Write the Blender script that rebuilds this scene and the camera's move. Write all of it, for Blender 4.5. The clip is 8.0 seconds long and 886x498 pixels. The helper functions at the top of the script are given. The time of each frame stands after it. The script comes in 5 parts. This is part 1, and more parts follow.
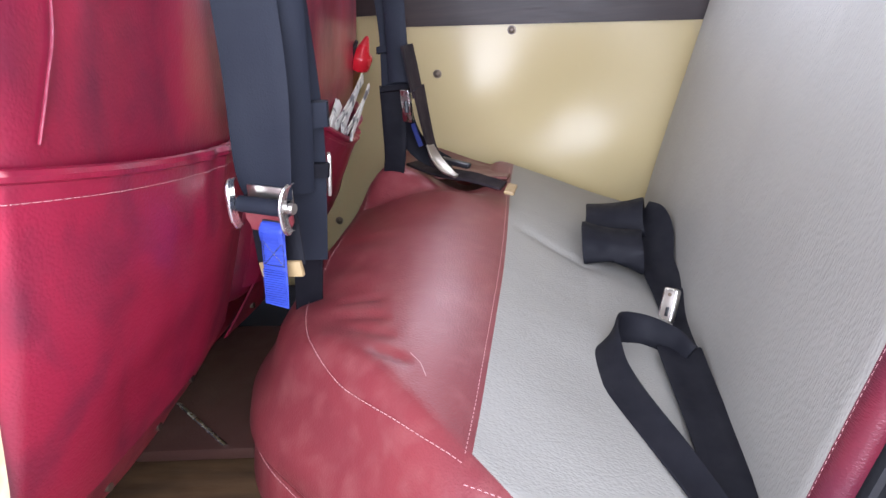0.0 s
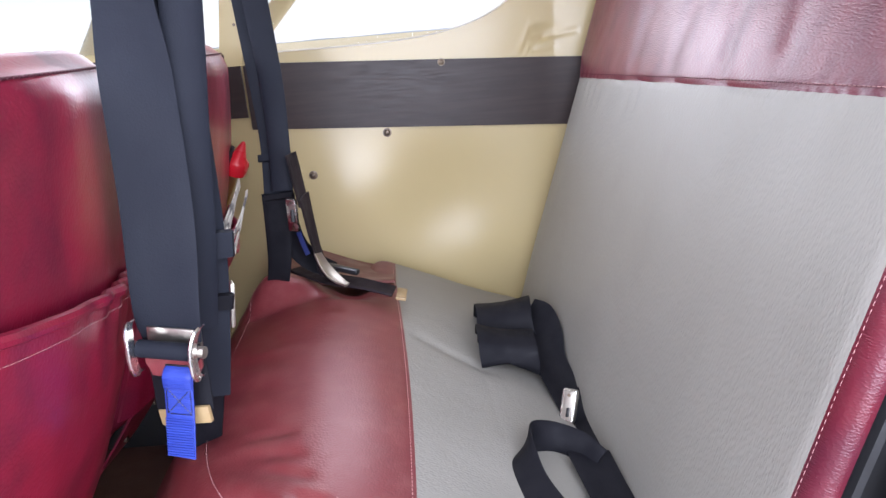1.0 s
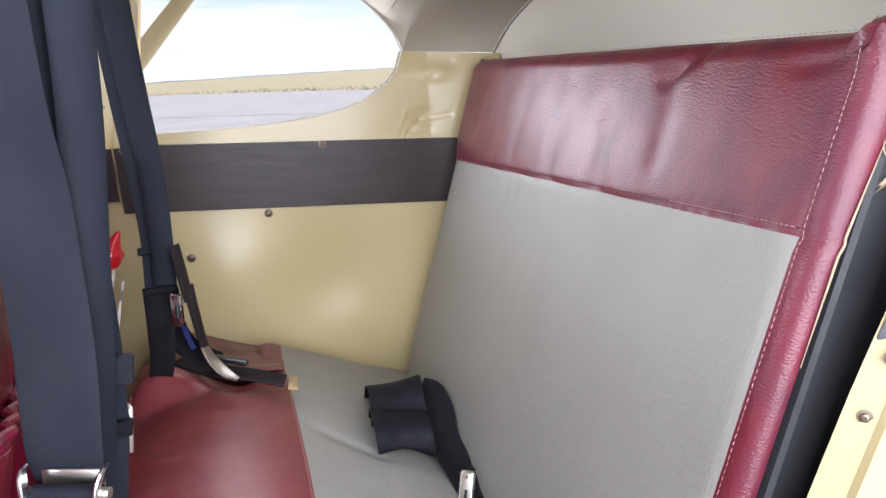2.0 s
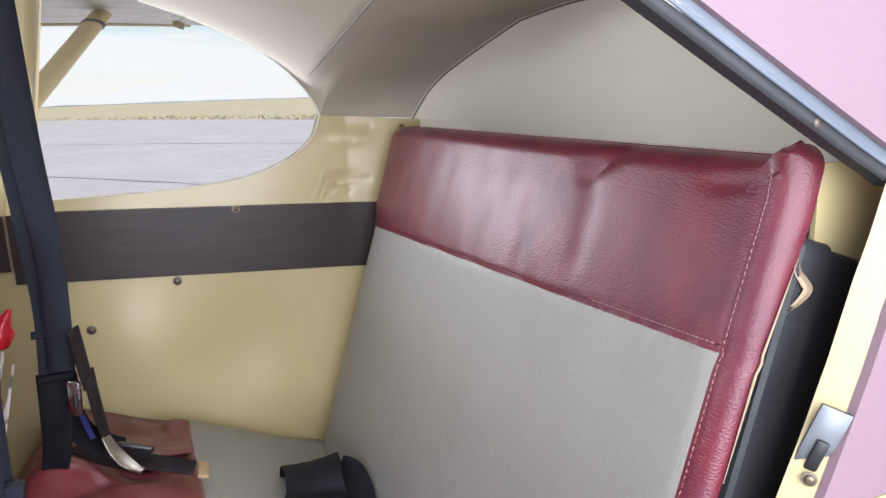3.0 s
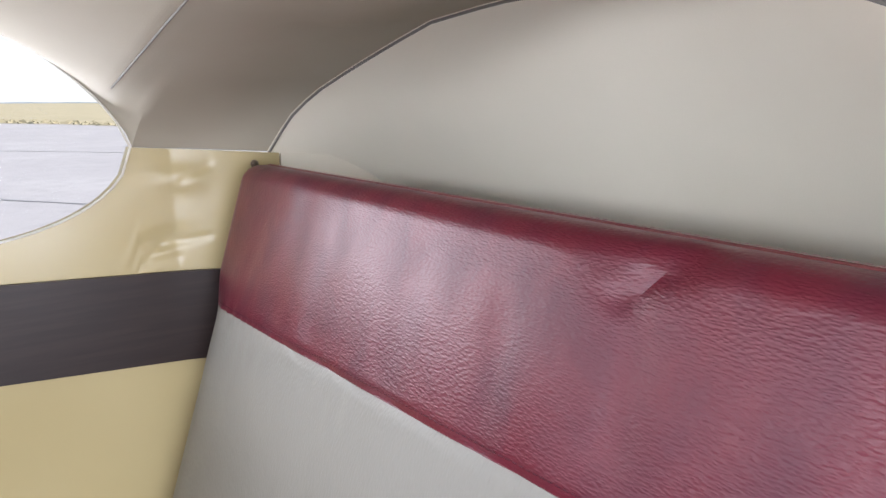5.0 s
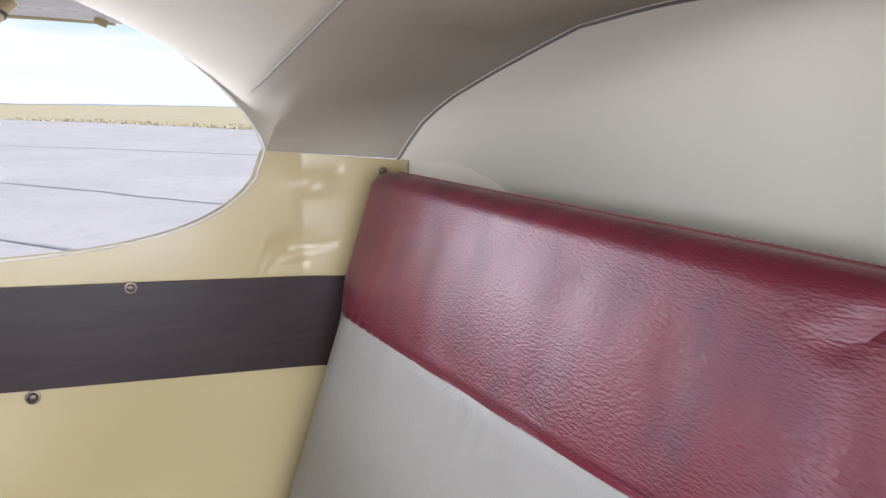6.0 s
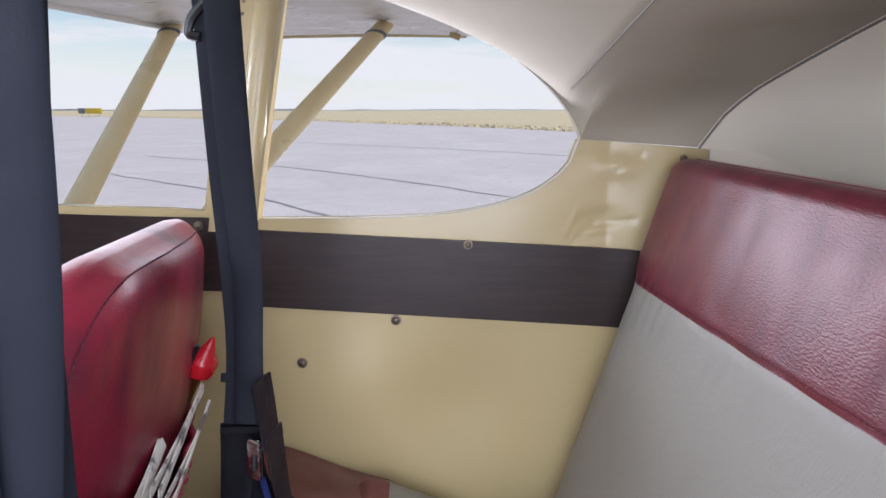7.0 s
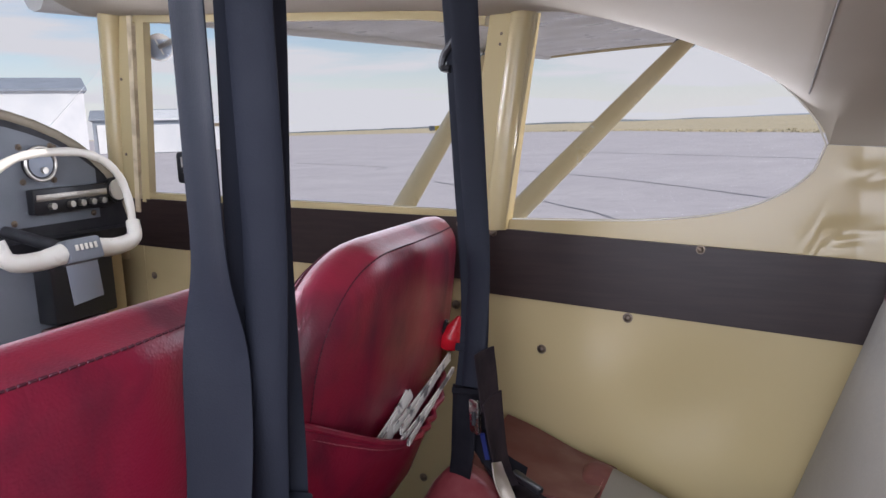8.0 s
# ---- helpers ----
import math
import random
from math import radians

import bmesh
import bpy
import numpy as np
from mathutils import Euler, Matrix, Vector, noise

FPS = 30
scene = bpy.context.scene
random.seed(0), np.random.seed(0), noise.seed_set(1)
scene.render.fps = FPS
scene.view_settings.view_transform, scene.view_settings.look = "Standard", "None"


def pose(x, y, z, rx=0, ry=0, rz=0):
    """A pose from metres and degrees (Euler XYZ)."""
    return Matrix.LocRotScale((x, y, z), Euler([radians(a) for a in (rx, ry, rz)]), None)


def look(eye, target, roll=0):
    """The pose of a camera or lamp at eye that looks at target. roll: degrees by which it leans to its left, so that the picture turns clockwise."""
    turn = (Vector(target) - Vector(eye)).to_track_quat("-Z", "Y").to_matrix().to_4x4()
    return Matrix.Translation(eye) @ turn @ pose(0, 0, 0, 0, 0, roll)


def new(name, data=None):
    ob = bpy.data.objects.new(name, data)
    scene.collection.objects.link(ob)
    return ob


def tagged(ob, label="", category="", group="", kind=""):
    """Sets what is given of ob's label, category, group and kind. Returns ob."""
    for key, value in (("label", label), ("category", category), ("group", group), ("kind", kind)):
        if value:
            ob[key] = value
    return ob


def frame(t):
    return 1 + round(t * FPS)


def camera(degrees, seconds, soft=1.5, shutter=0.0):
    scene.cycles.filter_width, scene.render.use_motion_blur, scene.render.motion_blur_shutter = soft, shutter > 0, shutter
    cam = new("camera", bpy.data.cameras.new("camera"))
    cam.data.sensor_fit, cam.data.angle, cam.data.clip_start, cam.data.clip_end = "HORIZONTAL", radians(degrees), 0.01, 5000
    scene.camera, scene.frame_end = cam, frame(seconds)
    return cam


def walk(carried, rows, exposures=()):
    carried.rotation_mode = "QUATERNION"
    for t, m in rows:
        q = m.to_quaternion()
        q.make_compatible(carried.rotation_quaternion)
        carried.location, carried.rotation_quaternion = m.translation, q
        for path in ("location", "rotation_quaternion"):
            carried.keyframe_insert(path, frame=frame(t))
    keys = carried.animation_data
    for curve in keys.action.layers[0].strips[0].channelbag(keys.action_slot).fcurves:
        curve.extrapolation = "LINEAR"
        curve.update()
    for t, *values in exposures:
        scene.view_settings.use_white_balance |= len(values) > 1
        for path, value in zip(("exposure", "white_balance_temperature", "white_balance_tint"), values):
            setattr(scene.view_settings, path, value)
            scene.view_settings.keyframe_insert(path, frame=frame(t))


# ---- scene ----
cam = camera(64.2, 8.0)
PATH = [
    (0, (0.187, -0.046, 0.677), (-0.131, 1.783, -0.067), -6.5),
    (0.5, (0.154, -0.035, 0.692), (0.059, 1.849, 0.029), -5.4),
    (1, (0.13, -0.021, 0.721), (0.255, 1.886, 0.131), -4.7),
    (1.5, (0.112, -0.026, 0.751), (0.433, 1.872, 0.209), -4.2),
    (2, (0.098, -0.021, 0.785), (0.614, 1.845, 0.284), -3.5),
    (3.5, (0.107, 0.065, 0.85), (0.976, 1.819, 0.438), -1.8),
    (4, (0.14, 0.166, 0.833), (1.147, 1.836, 0.389), -1.6),
    (5.5, (0.2, 0.362, 0.871), (1.364, 1.94, 0.474), -0.0),
    (6, (0.181, 0.375, 0.86), (1.103, 2.108, 0.476), 0.8),
    (6.5, (0.164, 0.306, 0.863), (0.665, 2.201, 0.466), 0.4),
    (7, (0.162, 0.229, 0.85), (0.233, 2.191, 0.466), 0.0),
    (7.5, (0.205, 0.198, 0.842), (-0.157, 2.133, 0.485), -0.9),
    (8, (0.297, 0.142, 0.851), (-0.507, 1.942, 0.513), -2.0),
]
EXPOSURES = [(0, 0.36, 6000, 15), (0.5, 0.40, 6000, 15), (1, 0.20, 6100, 15), (1.5, 0.17, 6200, 14), (2, 0.08, 6250, 12), (3.5, -0.1, 6300, 10), (4, -0.07, 6300, 10), (5.5, 0.18, 6250, 11), (6.0, 0.06, 6150, 12),
             (6.5, -0.08, 6050, 12), (7, -0.24, 6150, 14), (8, -0.55, 6200, 16)]
walk(cam, [(t, look(eye, target, roll)) for t, eye, target, roll in PATH], EXPOSURES)

# ---------------------------------------------------------------- light
SUN_EL, SUN_AZ = radians(33), radians(88)          # azimuth clockwise from +y
world = bpy.data.worlds.new("sky")
scene.world = world
world.use_nodes = True
wn, wl = world.node_tree.nodes, world.node_tree.links
wn.clear()
w_out, w_bg = wn.new("ShaderNodeOutputWorld"), wn.new("ShaderNodeBackground")
w_sky = wn.new("ShaderNodeTexSky")
w_sky.sky_type, w_sky.sun_disc = "NISHITA", False
w_sky.sun_elevation, w_sky.sun_rotation, w_sky.dust_density = SUN_EL, SUN_AZ, 0.15
w_co, w_map = wn.new("ShaderNodeTexCoord"), wn.new("ShaderNodeMapping")
w_map.inputs["Scale"].default_value = (1.0, 1.0, 8.0)
w_noise, w_ramp, w_mix = wn.new("ShaderNodeTexNoise"), wn.new("ShaderNodeValToRGB"), wn.new("ShaderNodeMixRGB")
w_noise.inputs["Scale"].default_value, w_noise.inputs["Detail"].default_value = 3.1, 8
w_ramp.color_ramp.elements[0].position, w_ramp.color_ramp.elements[1].position = 0.45, 0.62
w_mix.inputs["Color2"].default_value = (6.7, 6.7, 6.75, 1)
wl.new(w_co.outputs["Generated"], w_map.inputs["Vector"])
wl.new(w_map.outputs["Vector"], w_noise.inputs["Vector"])
wl.new(w_noise.outputs["Fac"], w_ramp.inputs["Fac"])
w_xyz, w_low, w_add = wn.new("ShaderNodeSeparateXYZ"), wn.new("ShaderNodeMapRange"), wn.new("ShaderNodeMath")
w_low.inputs["From Min"].default_value, w_low.inputs["From Max"].default_value = 0.0, 0.15
w_low.inputs["To Min"].default_value, w_low.inputs["To Max"].default_value = 0.95, 0.0
w_add.operation, w_add.use_clamp = "ADD", True
wl.new(w_co.outputs["Generated"], w_xyz.inputs["Vector"])
wl.new(w_xyz.outputs["Z"], w_low.inputs["Value"])
wl.new(w_low.outputs["Result"], w_add.inputs[0])
wl.new(w_ramp.outputs["Color"], w_add.inputs[1])
wl.new(w_add.outputs["Value"], w_mix.inputs["Fac"])
wl.new(w_sky.outputs["Color"], w_mix.inputs["Color1"])
wl.new(w_mix.outputs["Color"], w_bg.inputs["Color"])
w_bg.inputs["Strength"].default_value = 0.15
wl.new(w_bg.outputs["Background"], w_out.inputs["Surface"])

sun = new("sun", bpy.data.lights.new("sun", "SUN"))
sun.data.energy, sun.data.angle, sun.data.color = 5.0, radians(0.6), (1.0, 0.95, 0.87)
to_sun = Vector((math.sin(SUN_AZ) * math.cos(SUN_EL), math.cos(SUN_AZ) * math.cos(SUN_EL), math.sin(SUN_EL)))
sun.matrix_world = look(to_sun * 20, (0, 0, 0))
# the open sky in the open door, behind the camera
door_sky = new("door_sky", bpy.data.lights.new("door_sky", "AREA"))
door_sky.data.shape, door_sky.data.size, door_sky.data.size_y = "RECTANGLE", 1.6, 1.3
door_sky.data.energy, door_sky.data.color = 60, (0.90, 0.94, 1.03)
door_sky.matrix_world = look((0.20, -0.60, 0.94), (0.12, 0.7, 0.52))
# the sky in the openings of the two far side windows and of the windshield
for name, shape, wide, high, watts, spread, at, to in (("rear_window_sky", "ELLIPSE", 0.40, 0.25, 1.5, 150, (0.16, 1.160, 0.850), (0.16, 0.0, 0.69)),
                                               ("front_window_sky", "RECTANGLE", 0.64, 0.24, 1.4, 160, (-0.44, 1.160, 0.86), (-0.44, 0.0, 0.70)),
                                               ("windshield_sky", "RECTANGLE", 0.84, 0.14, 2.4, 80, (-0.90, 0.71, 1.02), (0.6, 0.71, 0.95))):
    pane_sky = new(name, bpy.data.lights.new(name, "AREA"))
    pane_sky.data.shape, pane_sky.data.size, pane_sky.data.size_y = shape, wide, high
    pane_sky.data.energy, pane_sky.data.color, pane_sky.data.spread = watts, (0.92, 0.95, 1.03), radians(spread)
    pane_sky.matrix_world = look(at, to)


# ---------------------------------------------------------------- materials
def material(name, base, rough=0.5, metal=0.0, second=None, scale=6.0, lo=0.4, hi=0.65, bump=0.0, bump_scale=300.0,
             bump_kind="noise", stretch=(1, 1, 1), spec=0.5, wear=None, wear_stretch=None, wear_scale=14.0, wear_at=(0.55, 0.75), coat=0.0, rough_var=0.12):
    """A principled surface with colour patches at two scales, uneven gloss and a fine relief."""
    m = bpy.data.materials.new(name)
    m.use_nodes = True
    n, l = m.node_tree.nodes, m.node_tree.links
    b = n["Principled BSDF"]
    b.inputs["Base Color"].default_value = (*base, 1)
    b.inputs["Roughness"].default_value, b.inputs["Metallic"].default_value = rough, metal
    b.inputs["Specular IOR Level"].default_value, b.inputs["Coat Weight"].default_value = spec, coat
    b.inputs["Coat Roughness"].default_value = 0.22
    co, mp = n.new("ShaderNodeTexCoord"), n.new("ShaderNodeMapping")
    mp.inputs["Scale"].default_value = stretch
    l.new(co.outputs["Object"], mp.inputs["Vector"])

    def noise_node(sc, detail=5):
        t = n.new("ShaderNodeTexNoise")
        t.inputs["Scale"].default_value, t.inputs["Detail"].default_value = sc, detail
        l.new(mp.outputs["Vector"], t.inputs["Vector"])
        return t

    def ramp(src, a, c):
        r = n.new("ShaderNodeMapRange")
        r.inputs["From Min"].default_value, r.inputs["From Max"].default_value = a, c
        l.new(src, r.inputs["Value"])
        return r
    colour = None
    if second:
        mix = n.new("ShaderNodeMixRGB")
        mix.inputs["Color1"].default_value, mix.inputs["Color2"].default_value = (*base, 1), (*second, 1)
        l.new(ramp(noise_node(scale).outputs["Fac"], lo, hi).outputs["Result"], mix.inputs["Fac"])
        colour = mix.outputs["Color"]
    if wear:
        mix2 = n.new("ShaderNodeMixRGB")
        mix2.inputs["Color1"].default_value, mix2.inputs["Color2"].default_value = (*base, 1), (*wear, 1)
        if colour:
            l.new(colour, mix2.inputs["Color1"])
        wn_ = noise_node(wear_scale, 4)
        if wear_stretch:
            mp2 = n.new("ShaderNodeMapping")
            mp2.inputs["Scale"].default_value = wear_stretch
            l.new(co.outputs["Object"], mp2.inputs["Vector"])
            l.new(mp2.outputs["Vector"], wn_.inputs["Vector"])
        l.new(ramp(wn_.outputs["Fac"], *wear_at).outputs["Result"], mix2.inputs["Fac"])
        colour = mix2.outputs["Color"]
    if colour:
        l.new(colour, b.inputs["Base Color"])
    if rough_var:
        rr = ramp(noise_node(scale * 2.3).outputs["Fac"], 0.3, 0.7)
        rr.inputs["To Min"].default_value, rr.inputs["To Max"].default_value = max(rough - rough_var, 0.02), min(rough + rough_var, 1)
        l.new(rr.outputs["Result"], b.inputs["Roughness"])
    if bump:
        bp = n.new("ShaderNodeBump")
        bp.inputs["Strength"].default_value, bp.inputs["Distance"].default_value = bump, 0.001
        if bump_kind == "noise":
            l.new(noise_node(bump_scale, 3).outputs["Fac"], bp.inputs["Height"])
        else:
            v = n.new("ShaderNodeTexVoronoi")
            v.inputs["Scale"].default_value = bump_scale
            mp3, wob, add = n.new("ShaderNodeMapping"), noise_node(bump_scale * 0.4, 2), n.new("ShaderNodeMixRGB")
            mp3.inputs["Scale"].default_value = bump_kind
            add.blend_type, add.inputs["Fac"].default_value = "ADD", 0.006
            l.new(co.outputs["Object"], mp3.inputs["Vector"])
            l.new(mp3.outputs["Vector"], add.inputs["Color1"])
            l.new(wob.outputs["Color"], add.inputs["Color2"])
            l.new(add.outputs["Color"], v.inputs["Vector"])
            hi_ = ramp(v.outputs["Distance"], 0.0, 0.7)
            hi_.inputs["To Min"].default_value, hi_.inputs["To Max"].default_value = 1.0, 0.0
            l.new(hi_.outputs["Result"], bp.inputs["Height"])
        l.new(bp.outputs["Normal"], b.inputs["Normal"])
    return m


def vinyl(name, base, dark, pale, rough=0.34, coat=0.3, spec=0.7, grain=480.0, stretch=(1, 0.55, 1), relief=0.5, smear=(0.42, 0.72), smear_scale=9.0,
          smear_stretch=(1, 1, 1), rub=(0.55, 0.85), rub_scale=38.0, pucker=0.15):
    """Leather-like sheet: soft darker smears, rubbed paler specks, pebbled grain over shallow puckers, glossy top coat."""
    m = bpy.data.materials.new(name)
    m.use_nodes = True
    n, l = m.node_tree.nodes, m.node_tree.links
    b = n["Principled BSDF"]
    b.inputs["Specular IOR Level"].default_value, b.inputs["Coat Weight"].default_value = spec, coat
    b.inputs["Coat Roughness"].default_value = rough * 0.8
    co = n.new("ShaderNodeTexCoord")

    def mapped(st):
        mp = n.new("ShaderNodeMapping")
        mp.inputs["Scale"].default_value = st
        l.new(co.outputs["Object"], mp.inputs["Vector"])
        return mp.outputs["Vector"]

    def cloud(sc, detail, st=(1, 1, 1), warp=0.0):
        t = n.new("ShaderNodeTexNoise")
        t.inputs["Scale"].default_value, t.inputs["Detail"].default_value, t.inputs["Distortion"].default_value = sc, detail, warp
        l.new(mapped(st), t.inputs["Vector"])
        return t

    def span(src, a, c, to0=0.0, to1=1.0):
        r = n.new("ShaderNodeMapRange")
        r.inputs["From Min"].default_value, r.inputs["From Max"].default_value = a, c
        r.inputs["To Min"].default_value, r.inputs["To Max"].default_value = to0, to1
        l.new(src, r.inputs["Value"])
        return r.outputs["Result"]

    def mixed(f, c1, c2):
        x = n.new("ShaderNodeMixRGB")
        l.new(f, x.inputs["Fac"])
        for k, c in (("Color1", c1), ("Color2", c2)):
            if isinstance(c, tuple):
                x.inputs[k].default_value = (*c, 1)
            else:
                l.new(c, x.inputs[k])
        return x.outputs["Color"]
    smears = cloud(smear_scale, 6, smear_stretch, 0.4)
    colour = mixed(span(smears.outputs["Fac"], *smear), base, dark)
    colour = mixed(span(cloud(rub_scale, 7, (1, 1, 1), 0.15).outputs["Fac"], rub[0], rub[1], 0.0, 0.6), colour, pale)
    l.new(colour, b.inputs["Base Color"])
    l.new(span(smears.outputs["Fac"], 0.25, 0.75, max(rough - 0.05, 0.05), rough + 0.08), b.inputs["Roughness"])
    # pebbled grain, its cells pushed about so that no rows show
    wob, add = cloud(grain * 0.35, 2, stretch), n.new("ShaderNodeVectorMath")
    add.operation = "MULTIPLY_ADD"
    add.inputs[1].default_value = (0.0011, 0.0011, 0.0011)
    l.new(wob.outputs["Color"], add.inputs[0])
    l.new(mapped(stretch), add.inputs[2])
    cells = n.new("ShaderNodeTexVoronoi")
    cells.feature = "SMOOTH_F1"
    cells.inputs["Scale"].default_value = grain
    l.new(add.outputs["Vector"], cells.inputs["Vector"])
    big = n.new("ShaderNodeBump")
    big.inputs["Strength"].default_value, big.inputs["Distance"].default_value = pucker, 0.004
    l.new(cloud(26, 3, (1, 1, 1), 0.3).outputs["Fac"], big.inputs["Height"])
    fine_ = n.new("ShaderNodeBump")
    fine_.inputs["Strength"].default_value, fine_.inputs["Distance"].default_value = relief, 0.0007
    l.new(span(cells.outputs["Distance"], 0.0, 0.8, 1.0, 0.0), fine_.inputs["Height"])
    l.new(big.outputs["Normal"], fine_.inputs["Normal"])
    l.new(fine_.outputs["Normal"], b.inputs["Normal"])
    l.new(fine_.outputs["Normal"], b.inputs["Coat Normal"])
    return m


maroon = vinyl("maroon_vinyl", (0.120, 0.0125, 0.024), (0.084, 0.010, 0.023), (0.152, 0.029, 0.042), 0.35, 0.05, 0.5, 760, (0.8, 0.38, 1.1), 0.40,
               (0.42, 0.70), 18.0, (1, 1.3, 0.8), (0.52, 0.9), 34, 0.12)
worn_maroon = vinyl("worn_maroon_vinyl", (0.172, 0.029, 0.033), (0.132, 0.023, 0.028), (0.220, 0.072, 0.068), 0.40, 0.04, 0.45, 620, (0.8, 0.8, 1), 0.28,
                    (0.40, 0.70), 6.0, (1.6, 0.7, 1), (0.46, 0.80), 42)
crimson = vinyl("crimson_vinyl", (0.215, 0.007, 0.028), (0.085, 0.005, 0.020), (0.25, 0.018, 0.046), 0.35, 0.15, 0.55, 520, (1, 0.9, 0.8), 0.25,
                (0.46, 0.74), 11.0, (1, 1.5, 0.9), (0.58, 0.9), 40, 0.25)
# the seat cover's less-lit far end: shade put into the colour
dimmed_end_vinyl = material("dimmed_red_vinyl", (0.135, 0.040, 0.034), 0.5, second=(0.155, 0.052, 0.044), scale=9, bump=0.2, bump_scale=420, spec=0.4)
gray_cloth = vinyl("gray_vinyl", (0.264, 0.250, 0.222), (0.243, 0.229, 0.202), (0.206, 0.191, 0.166), 0.52, 0.0, 0.5, 420, (0.9, 1.3, 0.45), 0.45,
                   (0.35, 0.70), 5.0, (1, 1, 1), (0.60, 0.95), 15, 0.25)
thread = material("thread", (0.44, 0.24, 0.235), 0.7, rough_var=0)
dark_thread = material("dark_thread", (0.06, 0.006, 0.016), 0.7, rough_var=0)
cream = material("cream_paint", (0.44, 0.352, 0.178), 0.23, second=(0.46, 0.37, 0.195), scale=4, lo=0.2, hi=0.8, bump=0.05, bump_scale=40,
                 rough_var=0.025)
brown_trim = material("brown_wood_trim", (0.023, 0.0140, 0.0128), 0.40, second=(0.031, 0.019, 0.0168), scale=16, stretch=(0.7, 1, 9),
                      bump=0.06, bump_scale=90, spec=0.3)
# same settings as the headliner cloth; colour raised to make up for missing light aft
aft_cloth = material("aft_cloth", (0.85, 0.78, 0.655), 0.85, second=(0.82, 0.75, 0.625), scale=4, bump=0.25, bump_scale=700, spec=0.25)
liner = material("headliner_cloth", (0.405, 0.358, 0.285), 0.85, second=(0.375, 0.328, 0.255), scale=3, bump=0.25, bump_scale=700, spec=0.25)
seam_grey = material("seam_grey", (0.20, 0.185, 0.165), 0.85, rough_var=0)
webbing = material("navy_webbing", (0.0105, 0.0120, 0.0185), 0.72, second=(0.0125, 0.0145, 0.0215), scale=12, bump=0.22,
                   bump_scale=700, spec=0.18, rough_var=0.04)
black_web = material("black_webbing", (0.0055, 0.0054, 0.0080), 0.70, second=(0.0080, 0.0078, 0.0108), scale=25, bump=0.2, bump_scale=620, spec=0.16)
brown_web = material("brown_black_webbing", (0.014, 0.010, 0.0125), 0.75, second=(0.026, 0.018, 0.02), scale=22, bump=0.25, bump_scale=600, spec=0.1)
dark_blue = material("dark_blue_tape", (0.006, 0.012, 0.075), 0.5, second=(0.008, 0.016, 0.09), scale=30)
blue_tape = material("blue_nylon_tape", (0.016, 0.036, 0.27), 0.6, second=(0.020, 0.046, 0.32), scale=30, bump=0.8, bump_scale=380,
                     stretch=(0.2, 0.2, 2.4))
# strut cream, lighter and yellower than the cabin's: sunlight put into the colour
sunlit_cream = material("sunlit_cream_paint", (0.80, 0.66, 0.37), 0.35, second=(0.77, 0.62, 0.33), scale=3, bump=0.05, bump_scale=50)
chrome = material("chrome", (0.88, 0.87, 0.85), 0.26, metal=1.0, second=(0.70, 0.68, 0.65), scale=40, rough_var=0.05)
steel = material("brushed_steel", (0.55, 0.52, 0.46), 0.40, metal=1.0, second=(0.44, 0.40, 0.35), scale=20, bump=0.1, bump_scale=200)
dull_plate = material("worn_plate_steel", (0.22, 0.23, 0.25), 0.45, metal=1.0, second=(0.17, 0.18, 0.20), scale=30)
dull_steel = material("dull_screw_steel", (0.24, 0.19, 0.14), 0.5, metal=1.0, second=(0.14, 0.11, 0.09), scale=60)
rubber = material("black_rubber", (0.018, 0.018, 0.021), 0.55, second=(0.03, 0.03, 0.034), scale=12, bump=0.3, bump_scale=200)
grey_seal = material("grey_seal", (0.13, 0.15, 0.18), 0.4, second=(0.17, 0.19, 0.22), scale=15, bump=0.2, bump_scale=160)
black_panel = material("black_board", (0.020, 0.020, 0.022), 0.6, second=(0.03, 0.03, 0.034), scale=8, bump=0.3, bump_scale=240)
pink_paint = material("weathered_red_paint", (0.215, 0.135, 0.160), 0.4, second=(0.240, 0.157, 0.18), scale=2, bump=0.1, bump_scale=50)
dash_rim = material("tan_grey_rim", (0.30, 0.26, 0.19), 0.5, second=(0.26, 0.22, 0.16), scale=18, bump=0.1, bump_scale=120)
lining_cloth = material("lining_cloth", (0.38, 0.29, 0.20), 0.8, second=(0.31, 0.23, 0.155), scale=60, bump=0.3, bump_scale=500, spec=0.2)
white_strip = material("cream_edge", (0.62, 0.52, 0.34), 0.5, second=(0.42, 0.34, 0.22), scale=24, lo=0.45, hi=0.6, bump=0.4, bump_scale=90)
wood_floor = material("worn_plywood", (0.22, 0.125, 0.062), 0.6, second=(0.12, 0.068, 0.036), scale=7, stretch=(1, 4, 1), bump=0.4, bump_scale=70)
brown_vinyl = material("brown_floor_vinyl", (0.10, 0.045, 0.036), 0.42, second=(0.125, 0.06, 0.046), scale=10, bump=0.4, bump_scale=220)
tan_leather = material("tan_leather_tip", (0.27, 0.18, 0.085), 0.55, second=(0.33, 0.23, 0.11), scale=40, bump=0.3, bump_scale=300)
panel_grey = material("instrument_panel_grey", (0.17, 0.185, 0.205), 0.5, second=(0.14, 0.155, 0.17), scale=9, bump=0.25, bump_scale=260)
dark_plastic = material("black_plastic", (0.013, 0.013, 0.015), 0.35, rough_var=0.08)
ivory = material("ivory_plastic", (0.66, 0.63, 0.55), 0.35, second=(0.58, 0.54, 0.45), scale=14, bump=0.15, bump_scale=90)
paper = material("printed_paper", (0.62, 0.59, 0.54), 0.7, second=(0.14, 0.13, 0.13), scale=42, lo=0.52, hi=0.6, rough_var=0)
red_plastic = material("red_plastic", (0.52, 0.012, 0.022), 0.28, rough_var=0.05)
